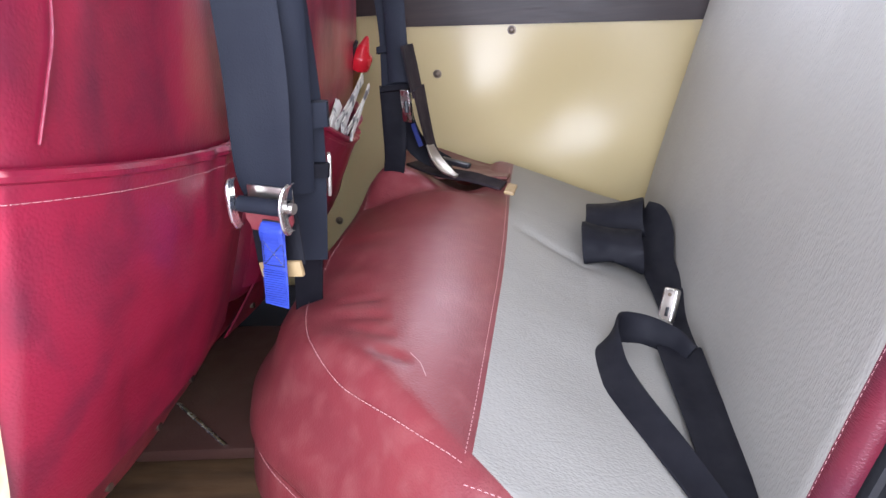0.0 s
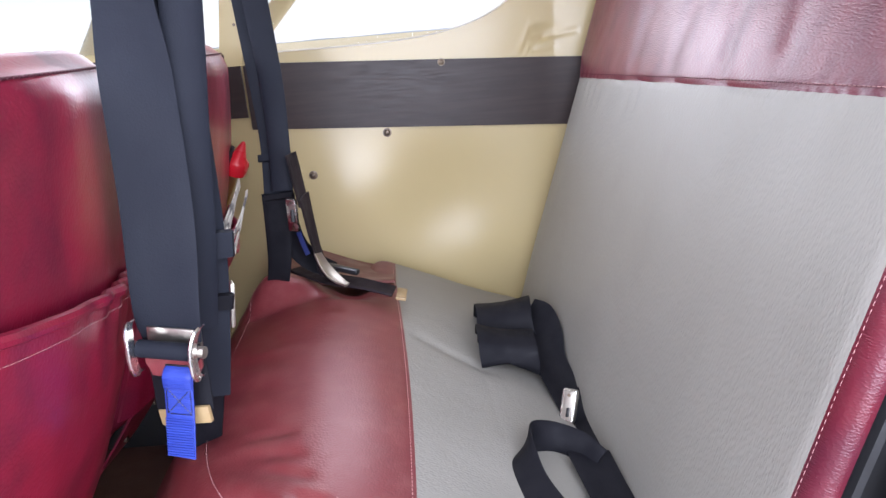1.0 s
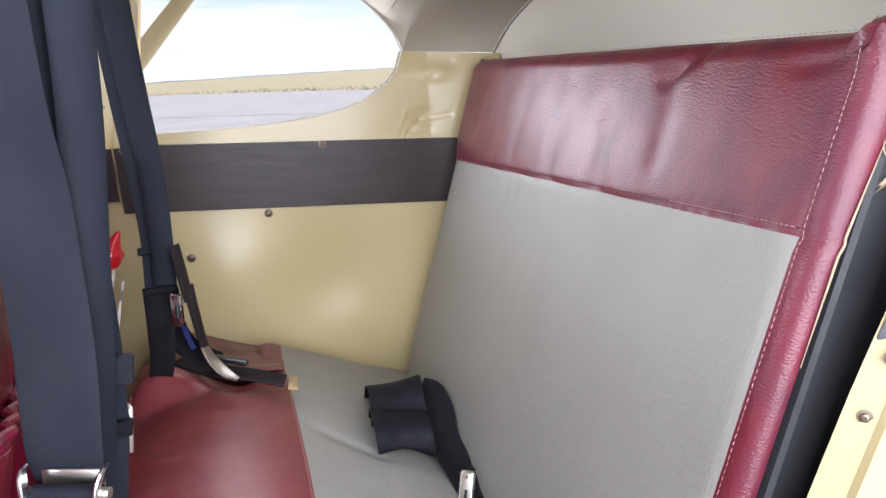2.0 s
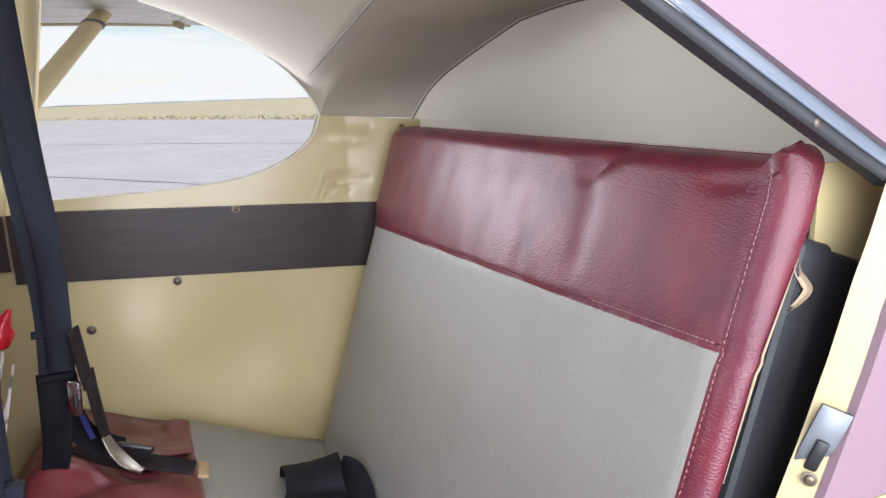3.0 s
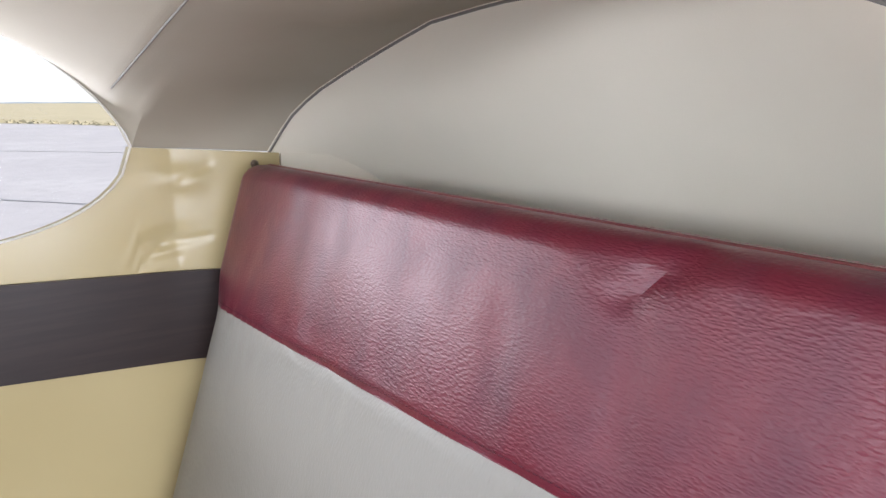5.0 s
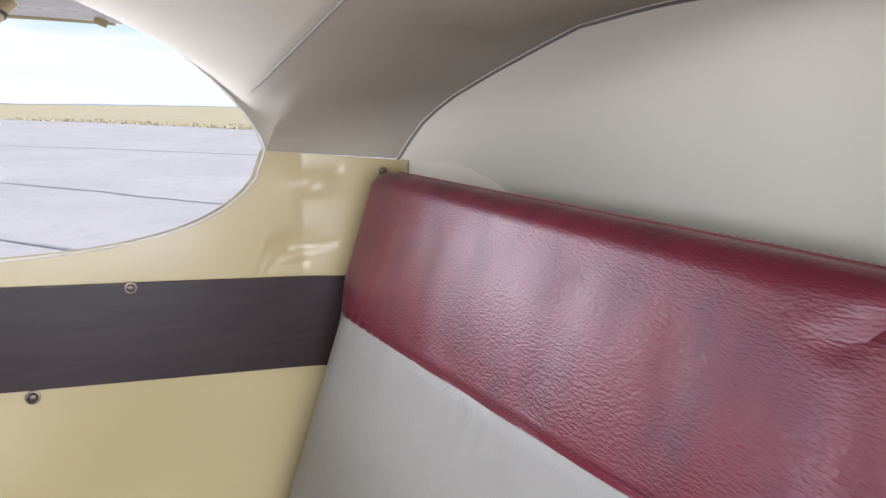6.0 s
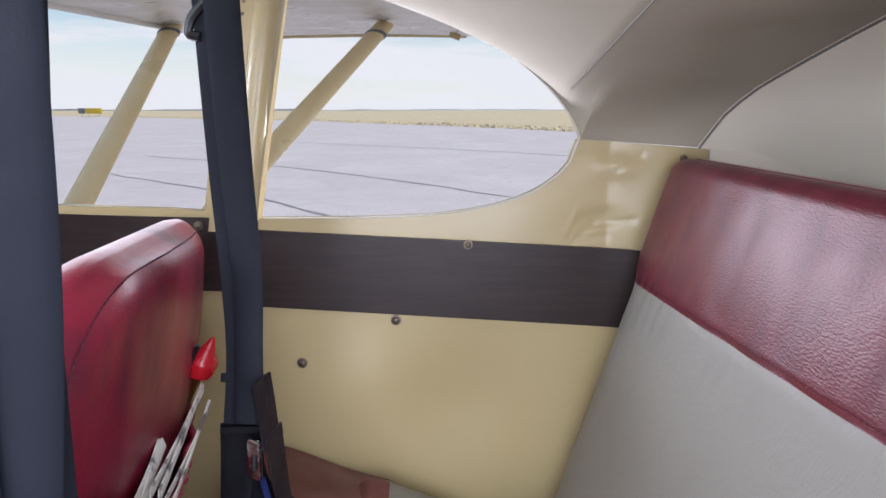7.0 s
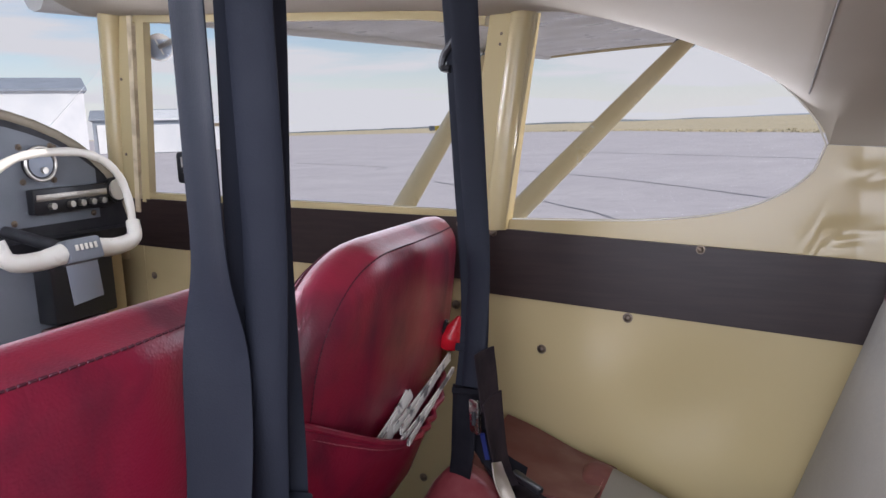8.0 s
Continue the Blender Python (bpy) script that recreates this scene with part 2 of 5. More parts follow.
brass_tube = material("brass_tube", (0.55, 0.42, 0.2), 0.3, metal=1.0, rough_var=0.05)
asphalt = material("apron_asphalt", (0.51, 0.475, 0.485), 0.95, second=(0.56, 0.525, 0.53), scale=0.35, bump=0.1, bump_scale=40, spec=0.1, rough_var=0,
                   wear=(0.47, 0.44, 0.45), wear_scale=2.4, wear_at=(0.5, 0.75))
tar = material("crack_sealant", (0.25, 0.24, 0.25), 0.7, second=(0.33, 0.32, 0.33), scale=3)
dry_grass = material("dry_grass", (0.55, 0.46, 0.30), 0.9, second=(0.48, 0.40, 0.25), scale=0.06, stretch=(1, 3, 1), wear=(0.56, 0.47, 0.29),
                     wear_scale=0.4, rough_var=0)
# distant air haze is painted into the hills as a pale blue base colour
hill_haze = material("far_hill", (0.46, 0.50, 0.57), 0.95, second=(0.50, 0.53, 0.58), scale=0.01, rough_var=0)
white_metal = material("white_sheet_metal", (0.78, 0.78, 0.78), 0.45, second=(0.70, 0.71, 0.72), scale=0.6)
grey_metal = material("grey_sheet_metal", (0.30, 0.33, 0.38), 0.5, second=(0.26, 0.29, 0.33), scale=0.5)
tan_stone = material("tan_block", (0.46, 0.36, 0.24), 0.8, second=(0.40, 0.31, 0.2), scale=0.6)
yellow_paint = material("yellow_paint", (0.62, 0.44, 0.03), 0.5, rough_var=0.05)
wing_fabric = material("doped_wing_fabric", (0.55, 0.53, 0.48), 0.35, second=(0.50, 0.48, 0.44), scale=2.0)

glass = bpy.data.materials.new("window_glass")
glass.use_nodes = True
gb = glass.node_tree.nodes["Principled BSDF"]
gb.inputs["Base Color"].default_value = (0.97, 0.98, 0.98, 1)
gb.inputs["Transmission Weight"].default_value, gb.inputs["Roughness"].default_value, gb.inputs["IOR"].default_value = 1.0, 0.0, 1.05


# ---------------------------------------------------------------- mesh helpers
def mesh_of(name, bm, mat, smooth=True):
    bmesh.ops.recalc_face_normals(bm, faces=bm.faces)
    me = bpy.data.meshes.new(name)
    bm.to_mesh(me)
    bm.free()
    me.materials.append(mat)
    if smooth:
        me.shade_smooth()
        me.set_sharp_from_angle(angle=radians(38))
    return me


def part(name, bm, mat, parent, label="", smooth=True):
    """Links a bmesh as one mesh under a thing or a part."""
    ob = new(name, mesh_of(name, bm, mat, smooth))
    ob.parent = parent
    return tagged(ob, label)


def thing(name, label, category, group="", at=(0, 0, 0)):
    e = new(name)
    e.location = at
    e.empty_display_size = 0.05
    return tagged(e, label, category, group)


def solid(name, bm, mat, label, category, group="", kind="", smooth=True):
    return tagged(new(name, mesh_of(name, bm, mat, smooth)), label, category, group, kind)


def box(centre, size, bevel=0.0, turn=None, bm=None, seg=2):
    b = bm or bmesh.new()
    m = Matrix.Translation(centre) @ (turn or Matrix.Identity(4)) @ Matrix.Diagonal((*size, 1))
    made = bmesh.ops.create_cube(b, size=1, matrix=m)
    if bevel:
        es = list({e for v in made["verts"] for e in v.link_edges})
        bmesh.ops.bevel(b, geom=es, offset=bevel, segments=seg, profile=0.5, affect="EDGES")
    return b


def loft(rings, caps=True, closed=True, bm=None):
    """Skins rings of equal length."""
    b = bm or bmesh.new()
    vs = [[b.verts.new(p) for p in r] for r in rings]
    k = len(rings[0])
    for r, s in zip(vs, vs[1:]):
        for i in range(k if closed else k - 1):
            b.faces.new((r[i], r[(i + 1) % k], s[(i + 1) % k], s[i]))
    if caps and closed:
        b.faces.new(vs[0])
        b.faces.new(list(reversed(vs[-1])))
    return b


def sheet(f, us, vs, thick=None, bm=None):
    """A sheet f(u, v); with thick (a vector) it becomes a closed slab."""
    b = bm or bmesh.new()
    top = [[b.verts.new(f(u, v)) for v in vs] for u in us]
    nu, nv = len(us), len(vs)
    for i in range(nu - 1):
        for j in range(nv - 1):
            b.faces.new((top[i][j], top[i + 1][j], top[i + 1][j + 1], top[i][j + 1]))
    if thick is not None:
        t = Vector(thick)
        low = [[b.verts.new(v.co + t) for v in r] for r in top]
        for i in range(nu - 1):
            for j in range(nv - 1):
                b.faces.new((low[i][j], low[i][j + 1], low[i + 1][j + 1], low[i + 1][j]))
        rim = [(i, 0) for i in range(nu)] + [(nu - 1, j) for j in range(1, nv)] + [(i, nv - 1) for i in range(nu - 2, -1, -1)] + [(0, j) for j in range(nv - 2, 0, -1)]
        for (i, j), (k, m) in zip(rim, rim[1:] + rim[:1]):
            b.faces.new((top[i][j], low[i][j], low[k][m], top[k][m]))
    return b


def spline(pts, n):
    """Catmull-Rom through the points, n samples."""
    p = [Vector(q) for q in pts]
    p = [2 * p[0] - p[1], *p, 2 * p[-1] - p[-2]]
    out = []
    for k in range(n):
        s = k / (n - 1) * (len(p) - 3)
        i = min(int(s), len(p) - 4)
        t = s - i
        a, b, c, d = p[i:i + 4]
        out.append(0.5 * (2 * b + (c - a) * t + (2 * a - 5 * b + 4 * c - d) * t * t + (3 * b - a - 3 * c + d) * t ** 3))
    return out


def tube(pts, radius, sides=10, n=None, bm=None, flat=1.0):
    """A round bar along a path."""
    path = spline(pts, n) if n else [Vector(p) for p in pts]
    rings, up = [], Vector((0.13, 0.31, 0.94))
    for i, p in enumerate(path):
        d = (path[min(i + 1, len(path) - 1)] - path[max(i - 1, 0)]).normalized()
        a = (up - d * up.dot(d)).normalized()
        c = d.cross(a)
        up = a
        r = radius(i / (len(path) - 1)) if callable(radius) else radius
        rings.append([p + (a * math.cos(w) + c * math.sin(w) * flat) * r for w in (2 * math.pi * k / sides for k in range(sides))])
    return loft(rings, bm=bm)


def ribbon(pts, sides, width, thick=0.0016, n=40, cup=0.0, bm=None):
    """Webbing along a path; sides: the direction of its width at each point. cup bends it across."""
    path, side = spline(pts, n), spline(sides, n)
    rings = []
    for i, p in enumerate(path):
        d = (path[min(i + 1, n - 1)] - path[max(i - 1, 0)]).normalized()
        s = (side[i] - d * side[i].dot(d)).normalized()
        nn = s.cross(d)
        w = width(i / (n - 1)) if callable(width) else width
        ks = [-0.5, -0.46, -0.25, 0, 0.25, 0.46, 0.5]
        th = [0.35, 1, 1, 1, 1, 1, 0.35]
        up = [p + s * w * k + nn * (cup * (1 - 4 * k * k) + t * thick / 2) for k, t in zip(ks, th)]
        dn = [p + s * w * k + nn * (cup * (1 - 4 * k * k) - t * thick / 2) for k, t in zip(ks, th)]
        rings.append(up + dn[::-1])
    return loft(rings, bm=bm)


def stitches(path, normal, length=0.0034, gap=0.0010, w=0.00062, bm=None):
    """Small thread dashes along a fine path, lying on a surface with that normal (a vector or f(point))."""
    b = bm or bmesh.new()
    acc, on, a = 0.0, True, path[0]
    for p, q in zip(path, path[1:]):
        acc += (q - p).length
        if acc >= (length if on else gap):
            if on and (q - a).length > 1e-5:
                d = (q - a).normalized()
                nn = normal(q) if callable(normal) else Vector(normal)
                s = d.cross(nn).normalized() * w * 0.5
                up = nn.normalized() * w * 0.6
                v = [b.verts.new(x) for x in (a - s, a + s, q + s, q - s, (a * 0.8 + q * 0.2) + up, (a * 0.2 + q * 0.8) + up)]
                for f in ((0, 1, 4), (1, 2, 5, 4), (2, 3, 5), (3, 0, 4, 5)):
                    b.faces.new([v[k] for k in f])
            acc, on, a = 0.0, not on, q
    return b


def rounded(a0, a1, b0, b1, radii, step=0.02):
    """A rounded rectangle, counterclockwise from (a0, b0); radii for its four corners in that order."""
    corners = [(a0, b0, 180), (a1, b0, 270), (a1, b1, 0), (a0, b1, 90)]
    pts = []
    for (a, b, w), r in zip(corners, radii):
        ca, cb = a + (r if a == a0 else -r), b + (r if b == b0 else -r)
        k = max(int(r * 1.57 / step), 4)
        for i in range(k + 1):
            t = radians(w + 90 * i / k)
            pts.append((ca + r * math.cos(t), cb + r * math.sin(t)))
    out = []
    for p, q in zip(pts, pts[1:] + pts[:1]):
        m = max(int(math.hypot(q[0] - p[0], q[1] - p[1]) / step), 1)
        out += [(p[0] + (q[0] - p[0]) * i / m, p[1] + (q[1] - p[1]) * i / m) for i in range(m)]
    return out


def rounded_poly(corners, step=0.015):
    """A closed outline with rounded corners; corners: (a, b, radius), counterclockwise."""
    pts = []
    n = len(corners)
    for i, (a, b, r) in enumerate(corners):
        p, q, o_ = Vector((a, b)), Vector(corners[i - 1][:2]), Vector(corners[(i + 1) % n][:2])
        u, w = (q - p).normalized(), (o_ - p).normalized()
        half = math.acos(max(min(u.dot(w), 1), -1)) / 2
        t = r / math.tan(half)
        p0, p1, c = p + u * t, p + w * t, p + (u + w).normalized() * r / math.sin(half)
        k = 8
        a0, a1 = math.atan2(p0.y - c.y, p0.x - c.x), math.atan2(p1.y - c.y, p1.x - c.x)
        dd = (a1 - a0 + math.pi) % (2 * math.pi) - math.pi
        pts += [(c.x + r * math.cos(a0 + dd * j / k), c.y + r * math.sin(a0 + dd * j / k)) for j in range(k + 1)]
    out = []
    for p, q in zip(pts, pts[1:] + pts[:1]):
        m = max(int(math.hypot(q[0] - p[0], q[1] - p[1]) / step), 1)
        out += [(p[0] + (q[0] - p[0]) * i / m, p[1] + (q[1] - p[1]) * i / m) for i in range(m)]
    return out


def inset(pts, d):
    """An outline moved inwards by d."""
    out = []
    for i, p in enumerate(pts):
        q, r = pts[i - 1], pts[(i + 1) % len(pts)]
        tx, ty = r[0] - q[0], r[1] - q[1]
        k = math.hypot(tx, ty) or 1
        out.append((p[0] - ty / k * d, p[1] + tx / k * d))
    return out


def pillow(outline, layers, place, fill=9, centre=None):
    """An upholstered block: rings of the outline at (inset, height), then a top closed towards its middle. place(a, b, h) gives the world."""
    b = bmesh.new()
    rings = [[(*p, h) for p in inset(outline, d)] for d, h in layers]
    last = rings[-1]
    ca = sum(p[0] for p in last) / len(last) if centre is None else centre[0]
    cb = sum(p[1] for p in last) / len(last) if centre is None else centre[1]
    h = layers[-1][1]
    for k in range(1, fill):
        s = 1 - k / fill
        rings.append([(ca + (p[0] - ca) * s, cb + (p[1] - cb) * s, h) for p in last])
    vs = [[b.verts.new(place(*p)) for p in r] for r in rings]
    n = len(outline)
    for r, s in zip(vs, vs[1:]):
        for i in range(n):
            b.faces.new((r[i], r[(i + 1) % n], s[(i + 1) % n], s[i]))
    mid = b.verts.new(place(ca, cb, h))
    for i in range(n):
        b.faces.new((vs[-1][i], vs[-1][(i + 1) % n], mid))
    b.faces.new(vs[0][::-1])
    return b


def cut(bm, co, no):
    bmesh.ops.bisect_plane(bm, geom=[*bm.verts, *bm.edges, *bm.faces], plane_co=co, plane_no=no, dist=1e-5)


def keep(bm, test):
    """A copy of bm with those faces alone whose middle passes the test."""
    c = bm.copy()
    bmesh.ops.delete(c, geom=[f for f in c.faces if not test(f.calc_center_median())], context="FACES")
    return c


def screw(parent, at, normal, r=0.005, name="screw"):
    """A domed screw head with a washer and a slot."""
    n = Vector(normal).normalized()
    m = Matrix.Translation(at) @ n.to_track_quat("Z", "Y").to_matrix().to_4x4()
    b = bmesh.new()
    prof = [(1.5, 0), (1.5, 0.2), (1.05, 0.25), (0.95, 0.5), (0.6, 0.72), (0.25, 0.74), (0.2, 0.45)]
    loft([[m @ Vector((r * k * math.cos(w), r * k * math.sin(w), r * h)) for w in (2 * math.pi * i / 12 for i in range(12))] for k, h in prof], bm=b)
    return part(name, b, dull_steel, parent, "small dull steel screw")


def frange(a, b, n):
    return [a + (b - a) * i / (n - 1) for i in range(n)]


# ---------------------------------------------------------------- cabin shell
def y_wall(x):
    """Inner face of the far side wall."""
    return 1.175 + 0.075 * max(-0.2 - x, 0) - 0.13 * max(x - 0.42, 0)


TIP = 0.378                                              # aft tip of the teardrop window


def sill(x):
    """Lower edge of the windows; aft of the tip, the top of the cream panel."""
    if x < -0.11:
        return 0.708 - 0.028 * x
    if x < TIP:
        u = max((x + 0.02) / 0.398, 0)
        return 0.813 - 0.105 * max(1 - u ** 4, 0) ** 0.55
    return 0.813 - 0.075 * (x - TIP)


def head(x):
    """Upper edge of the windows, and the lower edge of the headliner."""
    if x < -0.11:
        return 1.0145 - 0.09 * x
    if x < TIP:
        u = max((x + 0.02) / 0.398, 0)
        return 0.813 + 0.2 * max(1 - u ** 2, 0) ** 0.68
    return 0.813 - 0.075 * (x - TIP)


cols = frange(-0.95, -0.16, 18) + frange(-0.10, 0.26, 14) + [TIP - 0.118 * math.cos(math.pi / 2 * k / 16) for k in range(1, 17)] + frange(0.384, 0.48, 33) + frange(0.486, 0.547, 7)


def bulge(x, z):
    """The panel is dished where knees have pressed it."""
    return 0.015 * math.exp(-((x - 0.22) / 0.10) ** 2 - ((z - 0.44) / 0.09) ** 2) - 0.009 * math.exp(-((x - 0.08) / 0.09) ** 2 - ((z - 0.46) / 0.07) ** 2) + 0.003 * math.exp(-((x - 0.40 - 0.8 * (z - 0.705)) / 0.030) ** 2 - ((z - 0.705) / 0.012) ** 2) - 0.003 * math.exp(-((x - 0.43) / 0.03) ** 2 - ((z - 0.775) / 0.014) ** 2)



def pressed(x, z):
    """Small sharp creases at the aft end of the trim band."""
    e = 0.0
    for x0, z0, x1, z1 in ((0.379, 0.680, 0.402, 0.697), (0.402, 0.697, 0.456, 0.704), (0.385, 0.678, 0.420, 0.682), (0.430, 0.772, 0.462, 0.790)):
        t = min(max(((x - x0) * (x1 - x0) + (z - z0) * (z1 - z0)) / ((x1 - x0) ** 2 + (z1 - z0) ** 2), 0), 1)
        e += 0.0012 * math.exp(-(math.hypot(x - x0 - (x1 - x0) * t, z - z0 - (z1 - z0) * t) / 0.0045) ** 2)
    return e


WALL_V = frange(0, 0.42, 12) + frange(0.44, 0.80, 26) + frange(0.81, 1.0, 46)
wall_right = solid("wall_right", sheet(lambda x, v: Vector((x, y_wall(x) + bulge(x, -0.02 + (sill(x) + 0.02) * v) + pressed(x, -0.02 + (sill(x) + 0.02) * v), -0.02 + (sill(x) + 0.02) * v)), cols, WALL_V, (0, 0.022, 0)),
                   cream, "glossy cream painted cabin side panel with a dark trim band", "wall", kind="structure")
for at in ((0.131, 0.565), (0.0, 0.505), (-0.217, 0.249), (-0.144, 0.566), (-0.85, 0.567)):
    screw(wall_right, (at[0], y_wall(at[0]) + bulge(*at) - 0.001, at[1]), (0, -1, 0))
screw(wall_right, (0.516, y_wall(0.516) - 0.001, 0.788), (0, -1, 0), 0.0035)


def board(name, x0, x1, top, bottom, label):
    f = lambda x, v: Vector((x, y_wall(x) - 0.006, bottom(x) + (top(x) - bottom(x)) * v))
    return solid(name, sheet(f, frange(x0, x1, 24), frange(0, 1, 6), (0, 0.0055, 0)), brown_trim, label, "trim", kind="structure")


trim_rear = board("trim_rear", -0.088, 0.50, lambda x: 0.690 - 0.059 * x, lambda x: 0.5835 - 0.070 * x, "dark brown wood-grain trim band below the rear window")
trim_front = board("trim_front", -0.93, -0.092, lambda x: 0.708 - 0.024 * x, lambda x: 0.607 - 0.027 * x, "dark brown wood-grain trim band below the front window")
for x, z in ((0.23, 0.672), (-0.075, 0.688)):
    screw(trim_rear, (x, y_wall(x) - 0.0065, z), (0, -1, 0), 0.0042)
for x, z in ((-0.13, 0.70), (-0.5, 0.712)):
    screw(trim_front, (x, y_wall(x) - 0.0065, z), (0, -1, 0), 0.0042)

# headliner: from the head of the far windows over to the door side
Y_MID = 0.71


def head_near(x):
    return min(0.874 - 0.582 * (x - 0.366), 1.03 - 0.056 * x)


def near_y(x):
    """The door's head lies further in than the front window's."""
    return float(np.interp(x, [-0.12, 0.10, 0.52], [0.255, 0.318, 0.314]))


def crown(x):
    return 0.955 - 0.30 * (x - 0.35) * (x < 0.35) * 1.0 if x < 0.35 else 0.955 - 0.03 * (x - 0.35)


# last bow of the headliner: height and place by the distance from the middle
BOW_U, BOW_Z, BOW_X = (0, 0.3, 0.49, 0.6, 0.75, 0.88, 0.95, 0.985, 1), (0.955, 0.952, 0.942, 0.927, 0.900, 0.873, 0.846, 0.822, 0.803), (0.120, 0.112, 0.100, 0.092, 0.072, 0.052, 0.036, 0.025, 0.015)


def liner_at(x, v):
    """v from 0 (far side) over 1 (middle) to 2 (door side)."""
    far = v <= 1
    u = abs(1 - v)
    rear = min(max((x - 0.35) / 0.17, 0), 1)
    lean = rear * float(np.interp(u, BOW_U, BOW_X))          # the last bow leans aft
    if not far:                                              # and runs forward to the head of the door
        lean = rear * 0.12 * (1 - u * u) - 0.19 * max(x - 0.1, 0) / 0.42 * u ** 2
    y0, z0 = (y_wall(x) + 0.004, head(x)) if far else (near_y(x), head_near(x + lean))
    base = 1.0 - 0.06 * x if x < 0 else (1.0 - 0.25 * x - 0.43 * x * x if x < 0.35 else 0.86)
    shape_z = base + (max(crown(x), z0 + 0.02) - base) * max(1 - u ** 1.05, 0) + (z0 - base) * u ** 9
    if not far:
        k = min(max(x / 0.25, 0), 1)
        shape_z += k * (crown(x) + (z0 - crown(x)) * u ** 2.5 - shape_z)
    bow_z = float(np.interp(u, BOW_U, BOW_Z)) + (z0 - 0.803) * u ** 9 if far else 0.955 + (z0 - 0.955) * u ** 2.5
    ease = rear * rear * (3 - 2 * rear) * 0.5 + rear * 0.5
    pinch = 0.0015 * math.exp(-((x - 0.351) / 0.006) ** 2) * (u < 0.98)
    # slack folds between the two bows
    t = min(max(((x - 0.40) * 0.13 + (u - 0.36) * 0.16) / (0.13 ** 2 + 0.4 * 0.16), 0), 1)
    fold = 0.009 * math.exp(-(math.hypot(x - 0.40 - 0.13 * t, 0.45 * (u - 0.36 - 0.40 * t)) / 0.022) ** 2) * far
    sag = 0.008 * math.sin(math.pi * rear) * (1 - u) ** 0.5 - fold
    return Vector((x + lean, Y_MID + (y0 - Y_MID) * u, shape_z * (1 - ease) + bow_z * ease + pinch - sag * math.sin(math.pi * rear)))


xs = [x for x in cols if x < 0.30] + frange(0.30, 0.335, 5) + frange(0.338, 0.362, 13) + [0.366, 0.37, 0.374, TIP] + frange(0.385, 0.52, 22)
vs_ = sorted(set(round(0.5 - 0.5 * math.cos(math.pi * k / 20), 5) for k in range(21)) | {0.03, 0.17, 0.23, 0.29, 0.36, 0.43, 0.51, 0.56}) + [1 + round(0.5 - 0.5 * math.cos(math.pi * k / 20), 5) for k in range(1, 21)]
SKY0, SKY1 = -0.80, -0.24                                # unseen roof opening over the front seats, added to let sky light in
side_v = [v for v in vs_ if v < 0.48] + [0.5]
cloth = sheet(liner_at, [SKY1] + [x for x in xs if x > SKY1], vs_, (0, 0, 0.012))
sheet(liner_at, [x for x in xs if x < SKY0] + [SKY0], vs_, (0, 0, 0.012), bm=cloth)
for vv in (side_v, [2 - v for v in side_v[::-1]]):
    sheet(liner_at, [SKY0] + [x for x in xs if SKY0 < x < SKY1] + [SKY1], vv, (0, 0, 0.012), bm=cloth)
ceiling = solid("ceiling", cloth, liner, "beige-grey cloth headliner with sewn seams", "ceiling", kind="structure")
rib_path = [liner_at(0.52, v) + Vector((0.002, 0, -0.002)) for v in vs_]
part("piping", tube(rib_path, 0.0017, 8), seam_grey, ceiling, "dark sewn cloth seam")
part("piping", tube([liner_at(0.351, v) + Vector((0, 0, -0.0002)) for v in vs_ if 0.10 < v < 1.9], 0.0011, 8), seam_grey, ceiling, "dark sewn cloth seam")


def rear_cloth(v, s):
    p = liner_at(0.52, v)
    q = Vector((0.80, Y_MID + (p.y - Y_MID) * 1.0, 0.50))
    bow = 0.05 * math.sin(math.pi * s)
    return p * (1 - s) + q * s + Vector((bow, 0, bow * 0.8))


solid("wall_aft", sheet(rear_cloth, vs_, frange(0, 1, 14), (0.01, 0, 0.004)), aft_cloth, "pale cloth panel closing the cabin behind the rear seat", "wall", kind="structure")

# roof skin and far skin above the windows
roof_at = lambda x, v: liner_at(x, v) + Vector((0, 0, 0.03))
skin = sheet(roof_at, [SKY1] + [x for x in xs if x > SKY1], vs_[::2], (0, 0, 0.01))
sheet(roof_at, [x for x in xs if x < SKY0] + [SKY0], vs_[::2], (0, 0, 0.01), bm=skin)
for vv in (side_v, [2 - v for v in side_v[::-1]]):
    sheet(roof_at, [SKY0] + [x for x in xs if SKY0 < x < SKY1][::3] + [SKY1], vv, (0, 0, 0.01), bm=skin)
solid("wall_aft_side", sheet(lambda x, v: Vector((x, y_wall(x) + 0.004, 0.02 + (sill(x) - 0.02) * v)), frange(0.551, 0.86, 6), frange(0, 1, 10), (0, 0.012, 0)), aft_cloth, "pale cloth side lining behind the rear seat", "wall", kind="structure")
solid("roof", skin, wing_fabric, "painted fabric cabin roof", "roof", kind="structure")

# floor, firewall and seat riser
solid("floor", box((-0.25, 0.71, -0.012), (1.5, 0.98, 0.024), 0.002), wood_floor, "worn brown plywood cabin floor", "floor", kind="structure")
solid("wall_front", box((-1.10, 0.71, 0.35), (0.02, 1.12, 0.80), 0.003), black_panel, "dark firewall under the instrument panel", "wall", kind="structure")
riser = solid("seat_riser", box((0.20, 0.725, 0.11), (0.44, 0.86, 0.215), 0.004), wood_floor, "brown plywood box under the rear bench", "seat box", kind="structure")
step = thing("floor_board", "dark brown vinyl floor board with a metal edge strip", "floor board")
part("board", box((-0.47, 0.965, 0.0255), (0.46, 0.40, 0.020), 0.003, pose(0, 0, 0, 0, 0, 3)), brown_vinyl, step)
